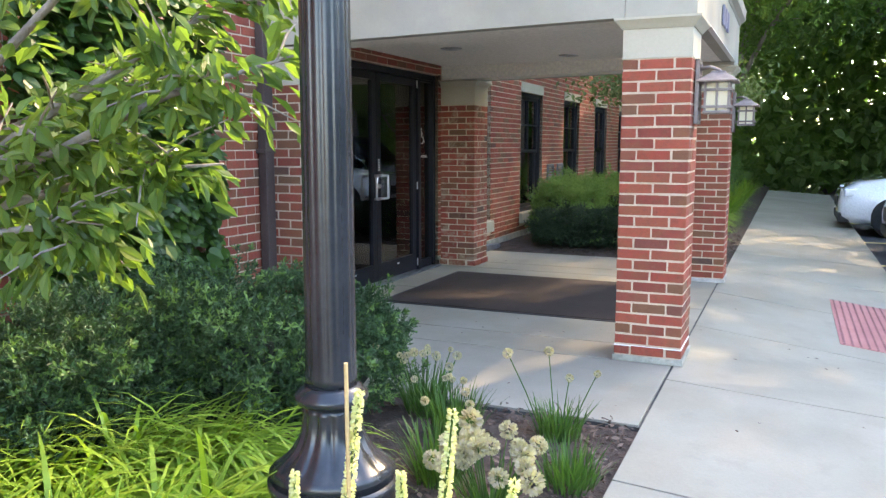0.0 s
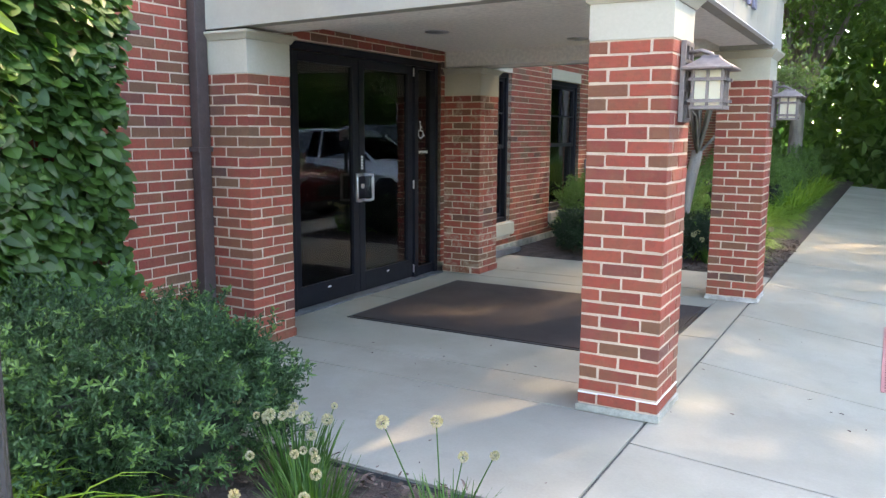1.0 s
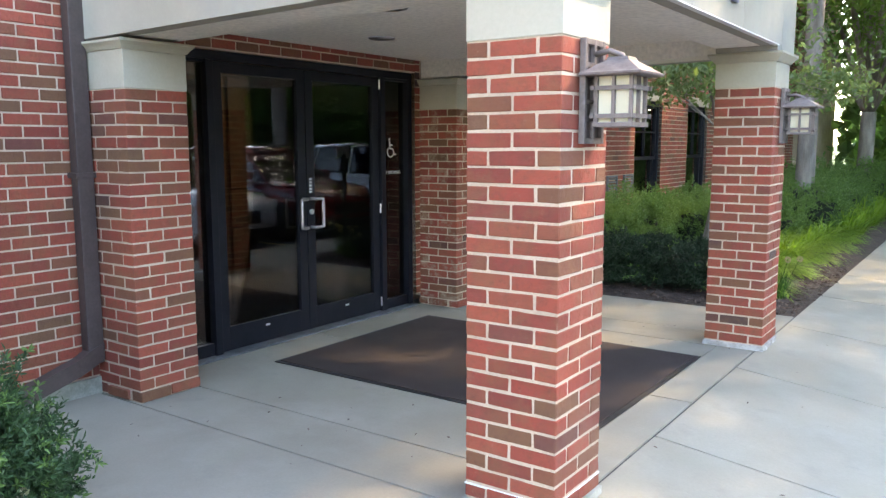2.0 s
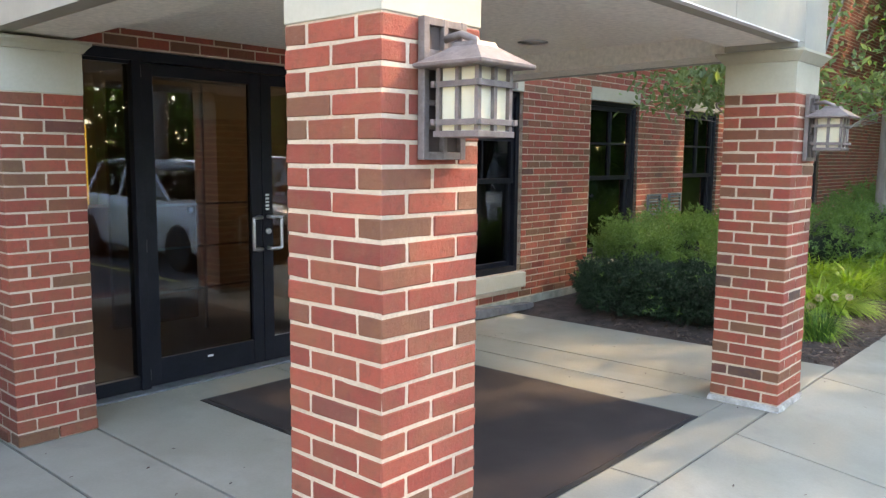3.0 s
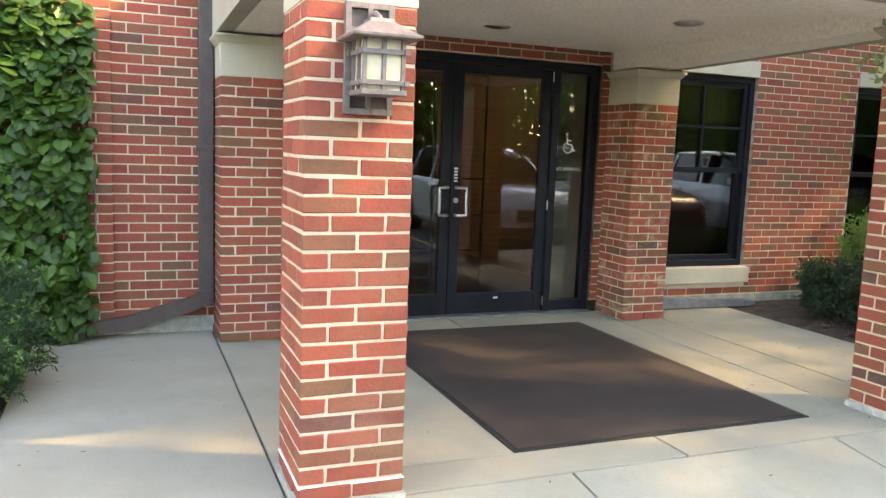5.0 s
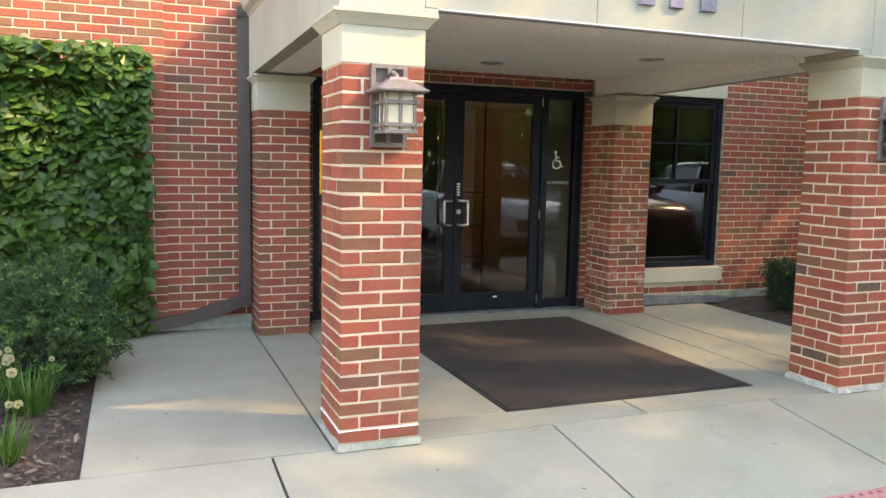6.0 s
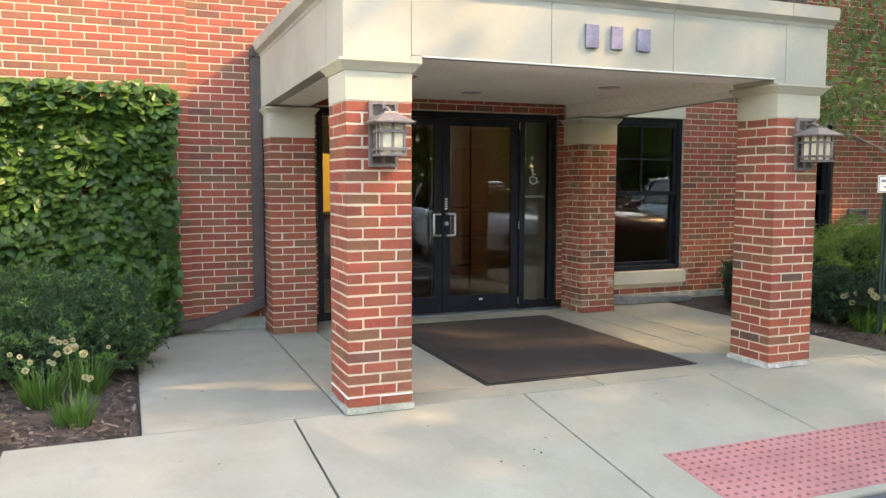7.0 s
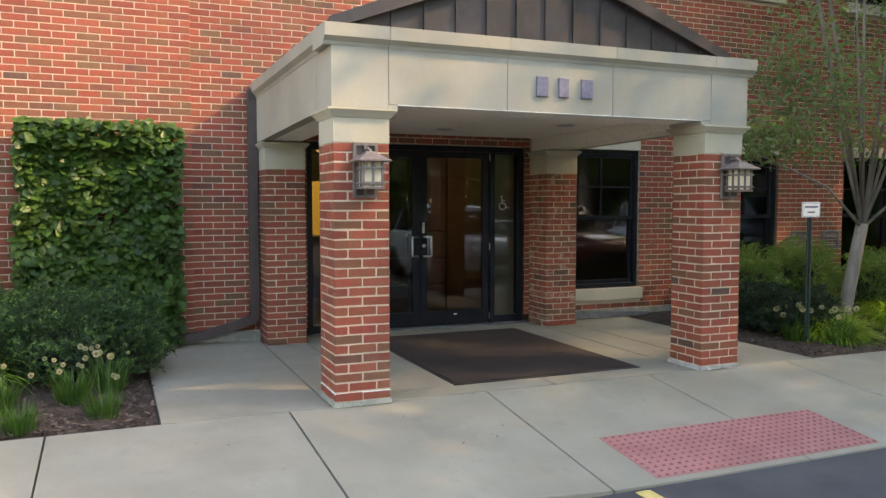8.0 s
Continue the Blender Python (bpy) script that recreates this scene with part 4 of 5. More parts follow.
def shrub(at, rx, ry, h, seed, label, shoots=2600, needles=10, size=0.04, material=None, core=None, tips=0.14):
    """A clipped mound: a core coloured near-black as inner shade, and short leafy shoots all over an uneven outline."""
    r = np.random.RandomState(seed)
    t = thing("shrub", (at[0], at[1], at[2]), label, "shrub", "bed shrubs")
    bm = bmesh.new()
    bmesh.ops.create_icosphere(bm, subdivisions=3, radius=1)
    for v in bm.verts:
        k = 0.72 + 0.18 * noise.noise(v.co * 2.2 + Vector((seed, 0, 0)))
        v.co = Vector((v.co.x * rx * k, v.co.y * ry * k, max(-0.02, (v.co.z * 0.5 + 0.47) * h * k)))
    part("inner_core", bm, core or YEWCORE, t, "solid core, inner shade put into its near-black colour", True)
    d = unit(r.randn(shoots, 3))
    d[:, 2] = np.abs(d[:, 2]) * 1.0 - 0.25 * r.rand(shoots)
    d = unit(d)
    sq = np.abs(d) ** 0.75 * np.sign(d)
    bump = np.array([noise.noise(Vector(p) * 2.4 + Vector((seed, 3, 1))) + 0.8 * noise.noise(Vector(p) * 5.5 + Vector((0, seed, 1))) + 0.55 * noise.noise(Vector(p) * 11 + Vector((2, seed, 5))) for p in d])
    k = (0.88 + 0.26 * bump - 0.10 * r.rand(shoots) ** 2).reshape(-1, 1)
    pos = np.stack([sq[:, 0] * rx, sq[:, 1] * ry, np.maximum(0.02, (sq[:, 2] * 0.62 + 0.36) * h)], axis=1) * k
    axis = unit(d + 0.45 * r.randn(shoots, 3) + np.array([0, 0, 0.45]))
    m = needles
    pos = np.repeat(pos, m, axis=0) + np.repeat(axis, m, axis=0) * (np.tile(np.linspace(0, 1, m), shoots) * 0.075).reshape(-1, 1)
    ax = np.repeat(axis, m, axis=0)
    al = unit(ax * 0.7 + r.randn(len(pos), 3) * 0.7)
    nr = unit(r.randn(len(pos), 3) + ax)
    leaf_cloud("foliage", pos, al, nr, size * (0.7 + 0.6 * r.rand(len(pos))), size * 0.3 * (0.7 + 0.6 * r.rand(len(pos))), material or YEWM, t, 0.1)
    tip = r.rand(shoots) < tips + 1.5 * tips * np.maximum(0, bump)
    tp = (pos.reshape(shoots, m, 3)[:, -1])[tip]
    ta = axis[tip]
    c = len(tp)
    tp, ta = np.repeat(tp, 7, axis=0), np.repeat(ta, 7, axis=0)
    al = unit(ta * 0.6 + r.randn(c * 7, 3) * 0.75)
    leaf_cloud("new_growth", tp, al, unit(ta + 0.5 * r.randn(c * 7, 3)), max(0.034, size * 1.15) * (0.6 + 0.6 * r.rand(c * 7)), np.full(c * 7, 0.011), YEWTIP, t, 0.1, False, "pale green young tips")
    return t


def tree(name, at, height, trunk_r, fork, crown_r, z_low, leaves, lsize, seed, label, limbs=7, material=None, airy=0.5, lift=0.75, group="", extra=(), limb_k=0.5):
    """A tapered trunk that forks into limbs and twigs, with leaves in clumps along the twigs."""
    r = np.random.RandomState(seed)
    t = thing(name, at, label, "tree", group)
    bm = bmesh.new()
    top = Vector((r.randn() * 0.1, r.randn() * 0.1, fork))
    tube(bm, [(0, 0, -0.05), (0.01, 0, fork * 0.15), (top.x * 0.5, top.y * 0.5, fork * 0.55), top], [trunk_r * 1.35, trunk_r * 1.05, trunk_r * 0.95, trunk_r * 0.9], 14)
    part("trunk", bm, BARK, t, "", True)
    tips = []
    ends = []
    for k in range(limbs):
        a = 2 * math.pi * (k + 0.5 * r.rand()) / limbs
        reach = crown_r * (0.45 + 0.5 * r.rand())
        ends.append(Vector((math.cos(a) * reach, math.sin(a) * reach, fork + (height - fork) * (lift * (0.55 + 0.45 * r.rand()) + 0.05 * r.randn()))))
    ends.append(Vector((r.randn() * 0.2, r.randn() * 0.2, height * 0.93)))
    ends += [Vector(e) for e in extra]
    for e in ends:
        bm = bmesh.new()
        mid1 = top.lerp(e, 0.35) + Vector((0, 0, 0.10 * (e - top).length)) * (0.4 if e.z < fork + 1.5 else 1) + Vector(r.randn(3) * 0.06)
        mid2 = top.lerp(e, 0.7) + Vector((0, 0, 0.06 * (e - top).length)) + Vector(r.randn(3) * 0.1)
        r0 = trunk_r * limb_k
        tube(bm, [top - Vector((0, 0, 0.06)), mid1, mid2, e], [r0, r0 * 0.65, r0 * 0.4, r0 * 0.12], 8)
        for j in range(6):
            s = 0.3 + 0.65 * r.rand()
            p0 = mid1.lerp(mid2, (s - 0.3) / 0.4) if s < 0.7 else mid2.lerp(e, (s - 0.7) / 0.3)
            dv = Vector(r.randn(3)).normalized()
            dv.z = abs(dv.z) * 0.7
            p1 = p0 + dv * crown_r * (0.2 + 0.25 * r.rand())
            pm = p0.lerp(p1, 0.5) + Vector(r.randn(3) * 0.05)
            tube(bm, [p0, pm, p1], [r0 * 0.22, r0 * 0.14, r0 * 0.05], 5, False)
            tips += [(p0, pm, p1)]
        tips += [(mid1, mid2, e), (mid2, mid2.lerp(e, 0.5), e)]
        part("limb", bm, BARK, t, "", True)
    idx = r.randint(0, len(tips), leaves)
    A = np.array([[*q[0]] for q in tips])[idx]
    B = np.array([[*q[1]] for q in tips])[idx]
    C = np.array([[*q[2]] for q in tips])[idx]
    s = np.sqrt(r.rand(leaves, 1)) * 1.05
    pos = np.where(s < 0.5, A + (B - A) * s * 2, B + (C - B) * (s * 2 - 1))
    pos = pos + r.randn(leaves, 3) * crown_r * airy * 0.16
    pos[:, 2] = np.maximum(pos[:, 2], z_low + 0.4 * r.rand(leaves))
    al = unit(r.randn(leaves, 3) + np.array([0, 0, -0.4]))
    nr = unit(r.randn(leaves, 3) * 0.7 + np.array([0, 0, 1.0]))
    leaf_cloud("crown", pos, al, nr, lsize * (0.7 + 0.6 * r.rand(leaves)), lsize * 0.5 * (0.7 + 0.6 * r.rand(leaves)), material or TREEM, t)
    return t


# trees north of the porch, in the bed and beyond
tree("tree", (-2.07, 11.4, 0.0), 9.2, 0.078, 1.22, 2.9, 1.9, 15000, 0.08, 3, "young multi-limbed tree with small green leaves in the planting bed", 9, BEDM, 0.5, 0.9, "bed trees", [(0.35, -1.9, 2.0), (1.3, 0.9, 2.1), (0.2, -1.2, 2.9)], 0.27)
# High crown shaped to shade the wall above a low streak of sun.
tree("tree", (-2.0, 16.6, 0.0), 11.0, 0.15, 4.8, 3.6, 6.0, 16000, 0.15, 5, "leafy shade tree in the planting bed along the wall", 8, None, 0.9, 0.8, "bed trees")
# Added to keep sun off the porch; the extra limbs close gaps.
tree("tree", (4.6, 14.3, -0.22), 10.5, 0.18, 3.2, 4.9, 3.8, 7000, 0.2, 23, "leafy tree added between the parked cars to block the sun", 9, None, 0.65, 0.8, "lot trees", [(-2.6, -2.2, 7.6), (-3.0, -0.9, 8.6), (-2.0, -3.4, 7.0)])
tree("tree", (-1.9, 23.0, 0.0), 11.0, 0.18, 2.2, 3.8, 1.6, 14000, 0.16, 8, "leafy shade tree in the planting bed along the wall", 8, FARM, 0.9, 0.8, "bed trees")
tree("tree", (4.4, 20.4, -0.1), 11.5, 0.2, 2.6, 5.2, 3.0, 13500, 0.2, 11, "large leafy tree placed over the lot for its dappled shade", 9, None, 1.0, 0.8, "lot trees")
# Added out of view to dapple the sun on the sidewalk.
tree("tree", (6.7, 11.5, -0.1), 10.5, 0.2, 3.0, 5.8, 3.4, 7400, 0.2, 13, "large leafy tree placed over the lot for its dappled shade", 9, None, 0.8, 0.8, "lot trees")
tree("tree", (3.4, 27.5, -0.1), 12.5, 0.22, 2.6, 4.8, 2.4, 14000, 0.2, 17, "large leafy tree at the far end of the sidewalk", 9, FARM, 1.0, 0.8, "lot trees")
tree("tree", (9.5, 25.0, -0.1), 12.5, 0.22, 2.6, 4.8, 2.4, 12000, 0.22, 19, "large leafy tree beyond the parked cars", 9, None, 1.0, 0.8, "lot trees")

# small tree near the walk's start
r = np.random.RandomState(21)
nt = thing("small_tree", (-2.95, 1.25, 0.0), "small tree with long backlit yellow-green leaves beside the lamp post", "tree")
bm = bmesh.new()
tube(bm, [(0, 0, -0.05), (0.02, 0.02, 0.5), (0.06, 0.05, 1.0)], [0.06, 0.05, 0.045], 12)
part("trunk", bm, BARK, nt, "", True)
limb_ends = [(1.55, 0.5, 1.62), (1.25, 0.35, 2.05), (0.9, 0.3, 1.35), (0.75, 0.4, 2.3), (1.3, 0.9, 1.95), (0.4, 0.2, 2.5), (0.5, -0.3, 1.9), (-0.2, 0.5, 2.3), (0.7, 0.75, 1.6), (0.95, 0.3, 1.08), (0.55, 0.45, 1.05), (1.2, 0.6, 1.3)]
tw = []
for e in limb_ends:
    bm = bmesh.new()
    p0, e = Vector((0.05, 0.04, 0.85 + 0.12 * r.rand())), Vector(e)
    m1 = p0.lerp(e, 0.4) + Vector((0, 0, 0.10))
    m2 = p0.lerp(e, 0.75) + Vector((0, 0, 0.08))
    tube(bm, [p0, m1, m2, e], [0.026, 0.018, 0.011, 0.004], 7)
    tw += [(m1, m2), (m2, e), (m2, e)]
    for j in range(7):
        q = m1.lerp(m2, 1.4 * r.rand()) if j % 2 else m2.lerp(e, r.rand())
        d = Vector((r.randn() + 0.4, r.randn() * 0.8, r.randn() * 0.6)).normalized() * (0.15 + 0.2 * r.rand())
        tube(bm, [q, q + d * 0.5 + Vector((0, 0, 0.02)), q + d], [0.005, 0.004, 0.002], 5, False)
        tw.append((q, q + d))
    part("limb", bm, BARK, nt, "", True)
n = 2600
ii = r.randint(0, len(tw), n)
A, B = np.array([[*q[0]] for q in tw])[ii], np.array([[*q[1]] for q in tw])[ii]
pos = A + (B - A) * r.rand(n, 1) + r.randn(n, 3) * 0.035
leaf_cloud("crown", pos, unit((B - A) * 1.2 + r.randn(n, 3) * 0.25 + np.array([0.1, 0, -0.35])), unit(r.randn(n, 3) * 0.6 + np.array([0, 0, 1])), 0.09 * (0.6 + 0.7 * r.rand(n)), 0.042 * (0.7 + 0.5 * r.rand(n)), NEARM, nt, 0.15)

# ivy on the wall
r = np.random.RandomState(31)
iv = thing("ivy", (-3.63, 3.2, 0.0), "square-trimmed climbing ivy covering the brick wall", "climbing plant")
bm = bmesh.new()
for k in range(16):
    yy = -0.7 + 1.42 * k / 15
    pts = [(0.02, yy * 0.8, 0.05)]
    for j in range(1, 7):
        pts.append((0.03 + 0.05 * r.rand(), yy + 0.06 * r.randn(), 0.05 + 2.1 * j / 6))
    tube(bm, pts, [0.008 - 0.001 * j for j in range(7)], 5, False)
part("stems", bm, BARK, iv, "thin brown stems")
n = 6600
py, pz = r.rand(n) * 1.45 - 0.73, r.rand(n) ** 0.9 * 2.2 + 0.05
gap = np.array([noise.noise(Vector((a * 2.6, b * 2.6, 3.3))) for a, b in zip(py, pz)])
keep = (gap > -0.36) | (r.rand(n) < 0.25) | (pz > 1.75)
py, pz = py[keep], pz[keep]
n = len(py)
edge = np.array([0.05 * noise.noise(Vector((a * 5, b * 5, 8))) for a, b in zip(py, pz)])
py = py * (1 + edge)
depth = 0.05 + 0.21 * r.rand(n) * (0.7 + 0.5 * np.array([noise.noise(Vector((a * 3, b * 3, 1))) for a, b in zip(py, pz)])) + 0.05 * (pz > 2.0)
pos = np.stack([np.maximum(0.02, depth), py, pz], axis=1)
al = unit(np.stack([0.35 + 0.5 * r.rand(n), 0.55 * r.randn(n), -0.65 + 0.35 * r.randn(n)], axis=1))
nr = unit(np.stack([np.full(n, 0.8), 0.45 * r.randn(n), 0.75 + 0.4 * r.randn(n)], axis=1))
sz = 0.088 * (0.6 + 0.6 * r.rand(n))
leaf_cloud("leaves", pos, al, nr, sz, sz * 0.95, IVYM, iv, 0.1, True)

# yews and other shrubs
shrub((-2.35, 3.0, 0), 0.52, 0.68, 0.66, 41, "dense dark green clipped yew below the ivy", 3600, 14, 0.029)
shrub((-2.9, 2.75, 0), 0.5, 0.8, 0.74, 42, "dense dark green clipped yew below the ivy", 2600, 14, 0.029)
shrub((-2.85, 2.2, 0), 0.42, 0.5, 0.6, 43, "dense dark green clipped yew beside the golden grass", 2600, 14, 0.029)
shrub((-3.2, 1.55, 0), 0.45, 0.55, 0.62, 44, "feathery grey-green shrub below the small tree", 1800, 9, 0.036)
YEWDEEP = leaf_mat("deep_yew_needle", [(0.011, 0.027, 0.014), (0.017, 0.04, 0.02), (0.026, 0.055, 0.026)], 0.1, 0.4)
UPM = leaf_mat("boxwood_leaf", [(0.075, 0.14, 0.04), (0.11, 0.19, 0.055), (0.15, 0.24, 0.075)], 0.3)
shrub((-2.65, 10.12, 0), 0.58, 0.52, 0.52, 45, "dark green spreading yew beside the porch slab", 3000, 11, 0.036, YEWDEEP, None, 0.02)
shrub((-1.9, 10.2, 0), 0.6, 0.5, 0.5, 46, "dark green spreading yew beside the porch column", 2400, 11, 0.036, YEWDEEP, None, 0.02)
shrub((-3.05, 10.75, 0), 0.4, 0.42, 0.9, 47, "upright light green boxwood against the brick wall", 2200, 8, 0.034, UPM)
shrub((-3.05, 11.75, 0), 0.42, 0.45, 0.98, 48, "upright light green boxwood against the brick wall", 2000, 8, 0.034, UPM)
shrub((-2.5, 12.7, 0), 0.5, 0.5, 0.85, 49, "upright light green boxwood behind the tree", 1600, 8, 0.036, UPM)
shrub((-3.0, 13.6, 0), 0.5, 0.6, 0.9, 50, "upright light green boxwood against the brick wall", 1500, 8, 0.038, UPM)
for k in range(7):
    shrub((-2.4 + 0.4 * (k % 2), 15.0 + 1.5 * k, 0), 0.8, 0.85, 0.9 + 0.15 * (k % 3), 60 + k, "rounded green shrub in the long planting bed", 1100, 7, 0.055, UPM)

# golden grass
HG = "bright arching golden-green ornamental grass clump"
for k, (x, yv) in enumerate(((-2.12, 1.35), (-1.72, 1.62), (-2.5, 1.6), (-2.05, 2.15), (-2.25, 1.85), (-1.6, 1.2), (-2.05, 0.9), (-2.75, 1.85), (-2.45, 2.05), (-2.8, 1.35), (-2.45, 1.05))):
    ground_clump((x, yv, 0.0), 1150, 0.4, 0.6, 0.0145, 2.6, 0.62, HAKON, "ornamental_grass", HG, "grass clump", 70 + k, "golden grass", (0.75, -0.35))
for k in range(14):
    x, yv = -1.35 - 0.5 * (k % 3), 10.35 + 0.42 * k
    ground_clump((x, yv, 0.0), 480, 0.34, 0.5, 0.014, 2.4, 0.6, HAKON, "ornamental_grass", HG, "grass clump", 90 + k, "golden grass", (0.35, -0.1))
for k in range(10):
    ground_clump((-1.3 - 0.4 * (k % 2), 16.4 + 0.9 * k, 0.0), 260, 0.45, 0.6, 0.018, 1.8, 0.9, HAKON, "ornamental_grass", HG, "grass clump", 110 + k, "golden grass")


# alliums
def allium(at, heads, stalk, seed, label, head_r=0.026, count=150, blade=0.27):
    t = ground_clump((at[0], at[1], 0.0), count, 0.16, blade, 0.006, 0.5, 1.6, REEDM, "allium", label, "flower", seed, "alliums")
    r = np.random.RandomState(seed + 500)
    for k in range(heads):
        a, q = r.rand() * 6.28, 0.05 + 0.17 * r.rand()
        tip = Vector((math.cos(a) * q * 1.15, math.sin(a) * q * 1.15, stalk * (0.75 + 0.4 * r.rand())))
        rt = Vector((math.cos(a) * q * 0.3, math.sin(a) * q * 0.3, 0))
        st = part("stalk", tube(bmesh.new(), [rt, rt.lerp(tip, 0.5) + Vector((0, 0, 0.02)), tip], [0.0032, 0.0028, 0.0022], 6), REEDM, t)
        m = 130
        d = unit(r.randn(m, 3))
        hr = head_r * (0.75 + 0.5 * r.rand())
        pos = np.array([[*tip]]) + d * hr * 0.55
        leaf_cloud("flower_head", pos, d + r.randn(m, 3) * 0.2, unit(r.randn(m, 3)), np.full(m, hr * 0.55), np.full(m, hr * 0.38), BLOOM, st, 0.1, False, "faded cream globe of florets")
    return t


allium((-1.0, 2.36), 20, 0.27, 131, "clump of faded cream allium globes over green blades", 0.042, 90, 0.2)
allium((-1.68, 3.25), 12, 0.34, 132, "clump of faded alliums on tall stalks beside the slab", 0.019)
allium((-0.98, 3.2), 4, 0.37, 133, "tuft of dark green allium blades with few faded heads", 0.02, 150, 0.2)
allium((-1.42, 3.0), 7, 0.31, 134, "clump of faded cream alliums with bright green blades", 0.018, 200)
allium((-0.8, 2.72), 0, 0.2, 135, "low tuft of bright green allium blades without heads", 0.02, 160, 0.2)
allium((-1.3, 2.55), 3, 0.3, 136, "clump of faded cream alliums with bright green blades", 0.019, 200)
allium((-1.35, 9.85), 9, 0.36, 137, "clump of faded alliums beside the parking sign")
allium((-1.0, 10.1), 8, 0.36, 138, "clump of faded alliums beside the parking sign")


# cream flower spikes near the start of the walk
def spike(at, zt, lean, seed):
    t = thing("flower_spike", (at[0], at[1], 0.0), "upright spike of tiny cream florets on a thin stem", "flower", "flower spikes")
    r = np.random.RandomState(seed)
    p0, p1, p2 = Vector((-lean * 0.5, 0, 0)), Vector((0, 0, zt * 0.72)), Vector((lean, 0.01, zt))
    part("stem", tube(bmesh.new(), [p0, p1, p2], [0.004, 0.0035, 0.002], 6), REEDM, t)
    m = 520
    s = r.rand(m, 1)
    c = np.array([[*p1]]) + (np.array([[*p2]]) - np.array([[*p1]])) * s
    a = r.rand(m) * 6.28
    d = np.stack([np.cos(a), np.sin(a), 0.2 * r.randn(m)], axis=1)
    rad = 0.0135 * (1.05 - 0.65 * s)
    leaf_cloud("floret_spike", c + d * rad * 0.5, d + r.randn(m, 3) * 0.5, unit(r.randn(m, 3)), np.full(m, 0.0095), np.full(m, 0.0075), SPIKEM, t, 0.2)


spike((-0.80, 1.0), 0.905, 0.03, 1)
spike((-0.60, 1.0), 0.895, 0.02, 2)
spike((-0.50, 1.05), 0.76, 0.02, 3)
spike((-0.70, 1.05), 0.74, -0.01, 4)
spike((-0.92, 1.0), 0.72, 0.0, 5)
cane = thing("plant_stake", (-0.79, 0.995, 0), "thin bamboo stake tied beside a flower spike", "plant stake")
part("cane", tube(bmesh.new(), [(0, 0, -0.03), (0.004, 0, 0.5), (0.0, 0, 0.96)], [0.005, 0.0045, 0.004], 8), CANE, cane)

# mulch chips
r = np.random.RandomState(51)
for nm, y0, y1, cnt in (("mulch", -0.5, 3.53, 5200), ("mulch", 9.38, 12.5, 3200)):
    pos = np.stack([-0.69 - 2.2 * r.rand(cnt) ** 1.3, y0 + (y1 - y0) * r.rand(cnt), -0.005 + 0.03 * r.rand(cnt)], axis=1)
    pos[:, 2] += 0.012 * np.minimum(1, (-0.67 - pos[:, 0]) / 0.3)
    ob = leaf_cloud(nm, pos, unit(np.stack([r.randn(cnt), r.randn(cnt), 0.25 * r.randn(cnt)], axis=1)), unit(r.randn(cnt, 3) * 0.35 + np.array([0, 0, 1])), 0.045 * (0.5 + r.rand(cnt)), 0.016 * (0.6 + 0.8 * r.rand(cnt)), CHIP, None, 0.05)
    tagged(ob, "brown shredded bark mulch in the planting bed", "mulch", kind="stuff")

# woods across the lot and at its end
r = np.random.RandomState(61)
cnt = 120000
u = r.rand(cnt)
line = np.where((u < 0.55)[:, None], np.stack([22 + 6 * r.rand(cnt), -25 + 75 * r.rand(cnt)], axis=1), np.stack([-3.4 + 30 * r.rand(cnt), 27.5 + 8 * r.rand(cnt)], axis=1))
top = np.array([(7.0 if a > 20 else 11.0) + 3.5 * noise.noise(Vector((a * 0.16, b * 0.16, 2))) + 2 * noise.noise(Vector((a * 0.6, b * 0.6, 5))) for a, b in line])
pos = np.stack([line[:, 0], line[:, 1], r.rand(cnt) ** 1.25 * top], axis=1)
ob = leaf_cloud("far_woods", pos, r.randn(cnt, 3), unit(r.randn(cnt, 3) * 0.7 + np.array([0, 0, 0.8])), 0.4 * (0.6 + 0.8 * r.rand(cnt)), 0.3 * (0.6 + 0.8 * r.rand(cnt)), FARM)
tagged(ob, "dense dark green woods beyond the parking lot", "woods", kind="stuff")

# ---- lamp post ----
lp = thing("lamp_post", (-1.3, 1.76, -0.02), "black fluted cast-metal lamp post with a flared base", "lamp post")
bm = bmesh.new()
lathe(bm, [(0.205, -0.02), (0.205, 0.03), (0.19, 0.05), (0.19, 0.33), (0.2, 0.35), (0.2, 0.37)], 40)
part("pedestal", bm, POSTM, lp, "", True)
bm = bmesh.new()
prof = [(0.19, 0.371), (0.188, 0.39)] + [(0.090 + 0.104 * (1 - k / 11) ** 2.9, 0.395 + 0.205 * k / 11) for k in range(12)]
lathe(bm, prof, 96, (0, 0), 0.008, 12, (0.40, 0.59))
part("flared_base", bm, POSTM, lp, "", True)
bm = bmesh.new()
lathe(bm, [(0.092, 0.601), (0.106, 0.609), (0.114, 0.622), (0.112, 0.634), (0.1, 0.645), (0.096, 0.652), (0.084, 0.662)], 40)
part("collar", bm, POSTM, lp, "", True)
bm = bmesh.new()
lathe(bm, [(0.08, 0.663), (0.078, 0.69), (0.077, 0.73), (0.075, 1.4), (0.072, 2.2), (0.07, 3.3), (0.07, 3.9)], 96, (0, 0), 0.004, 16, (0.70, 3.5))
part("shaft", bm, POSTM, lp, "fluted shaft", True)

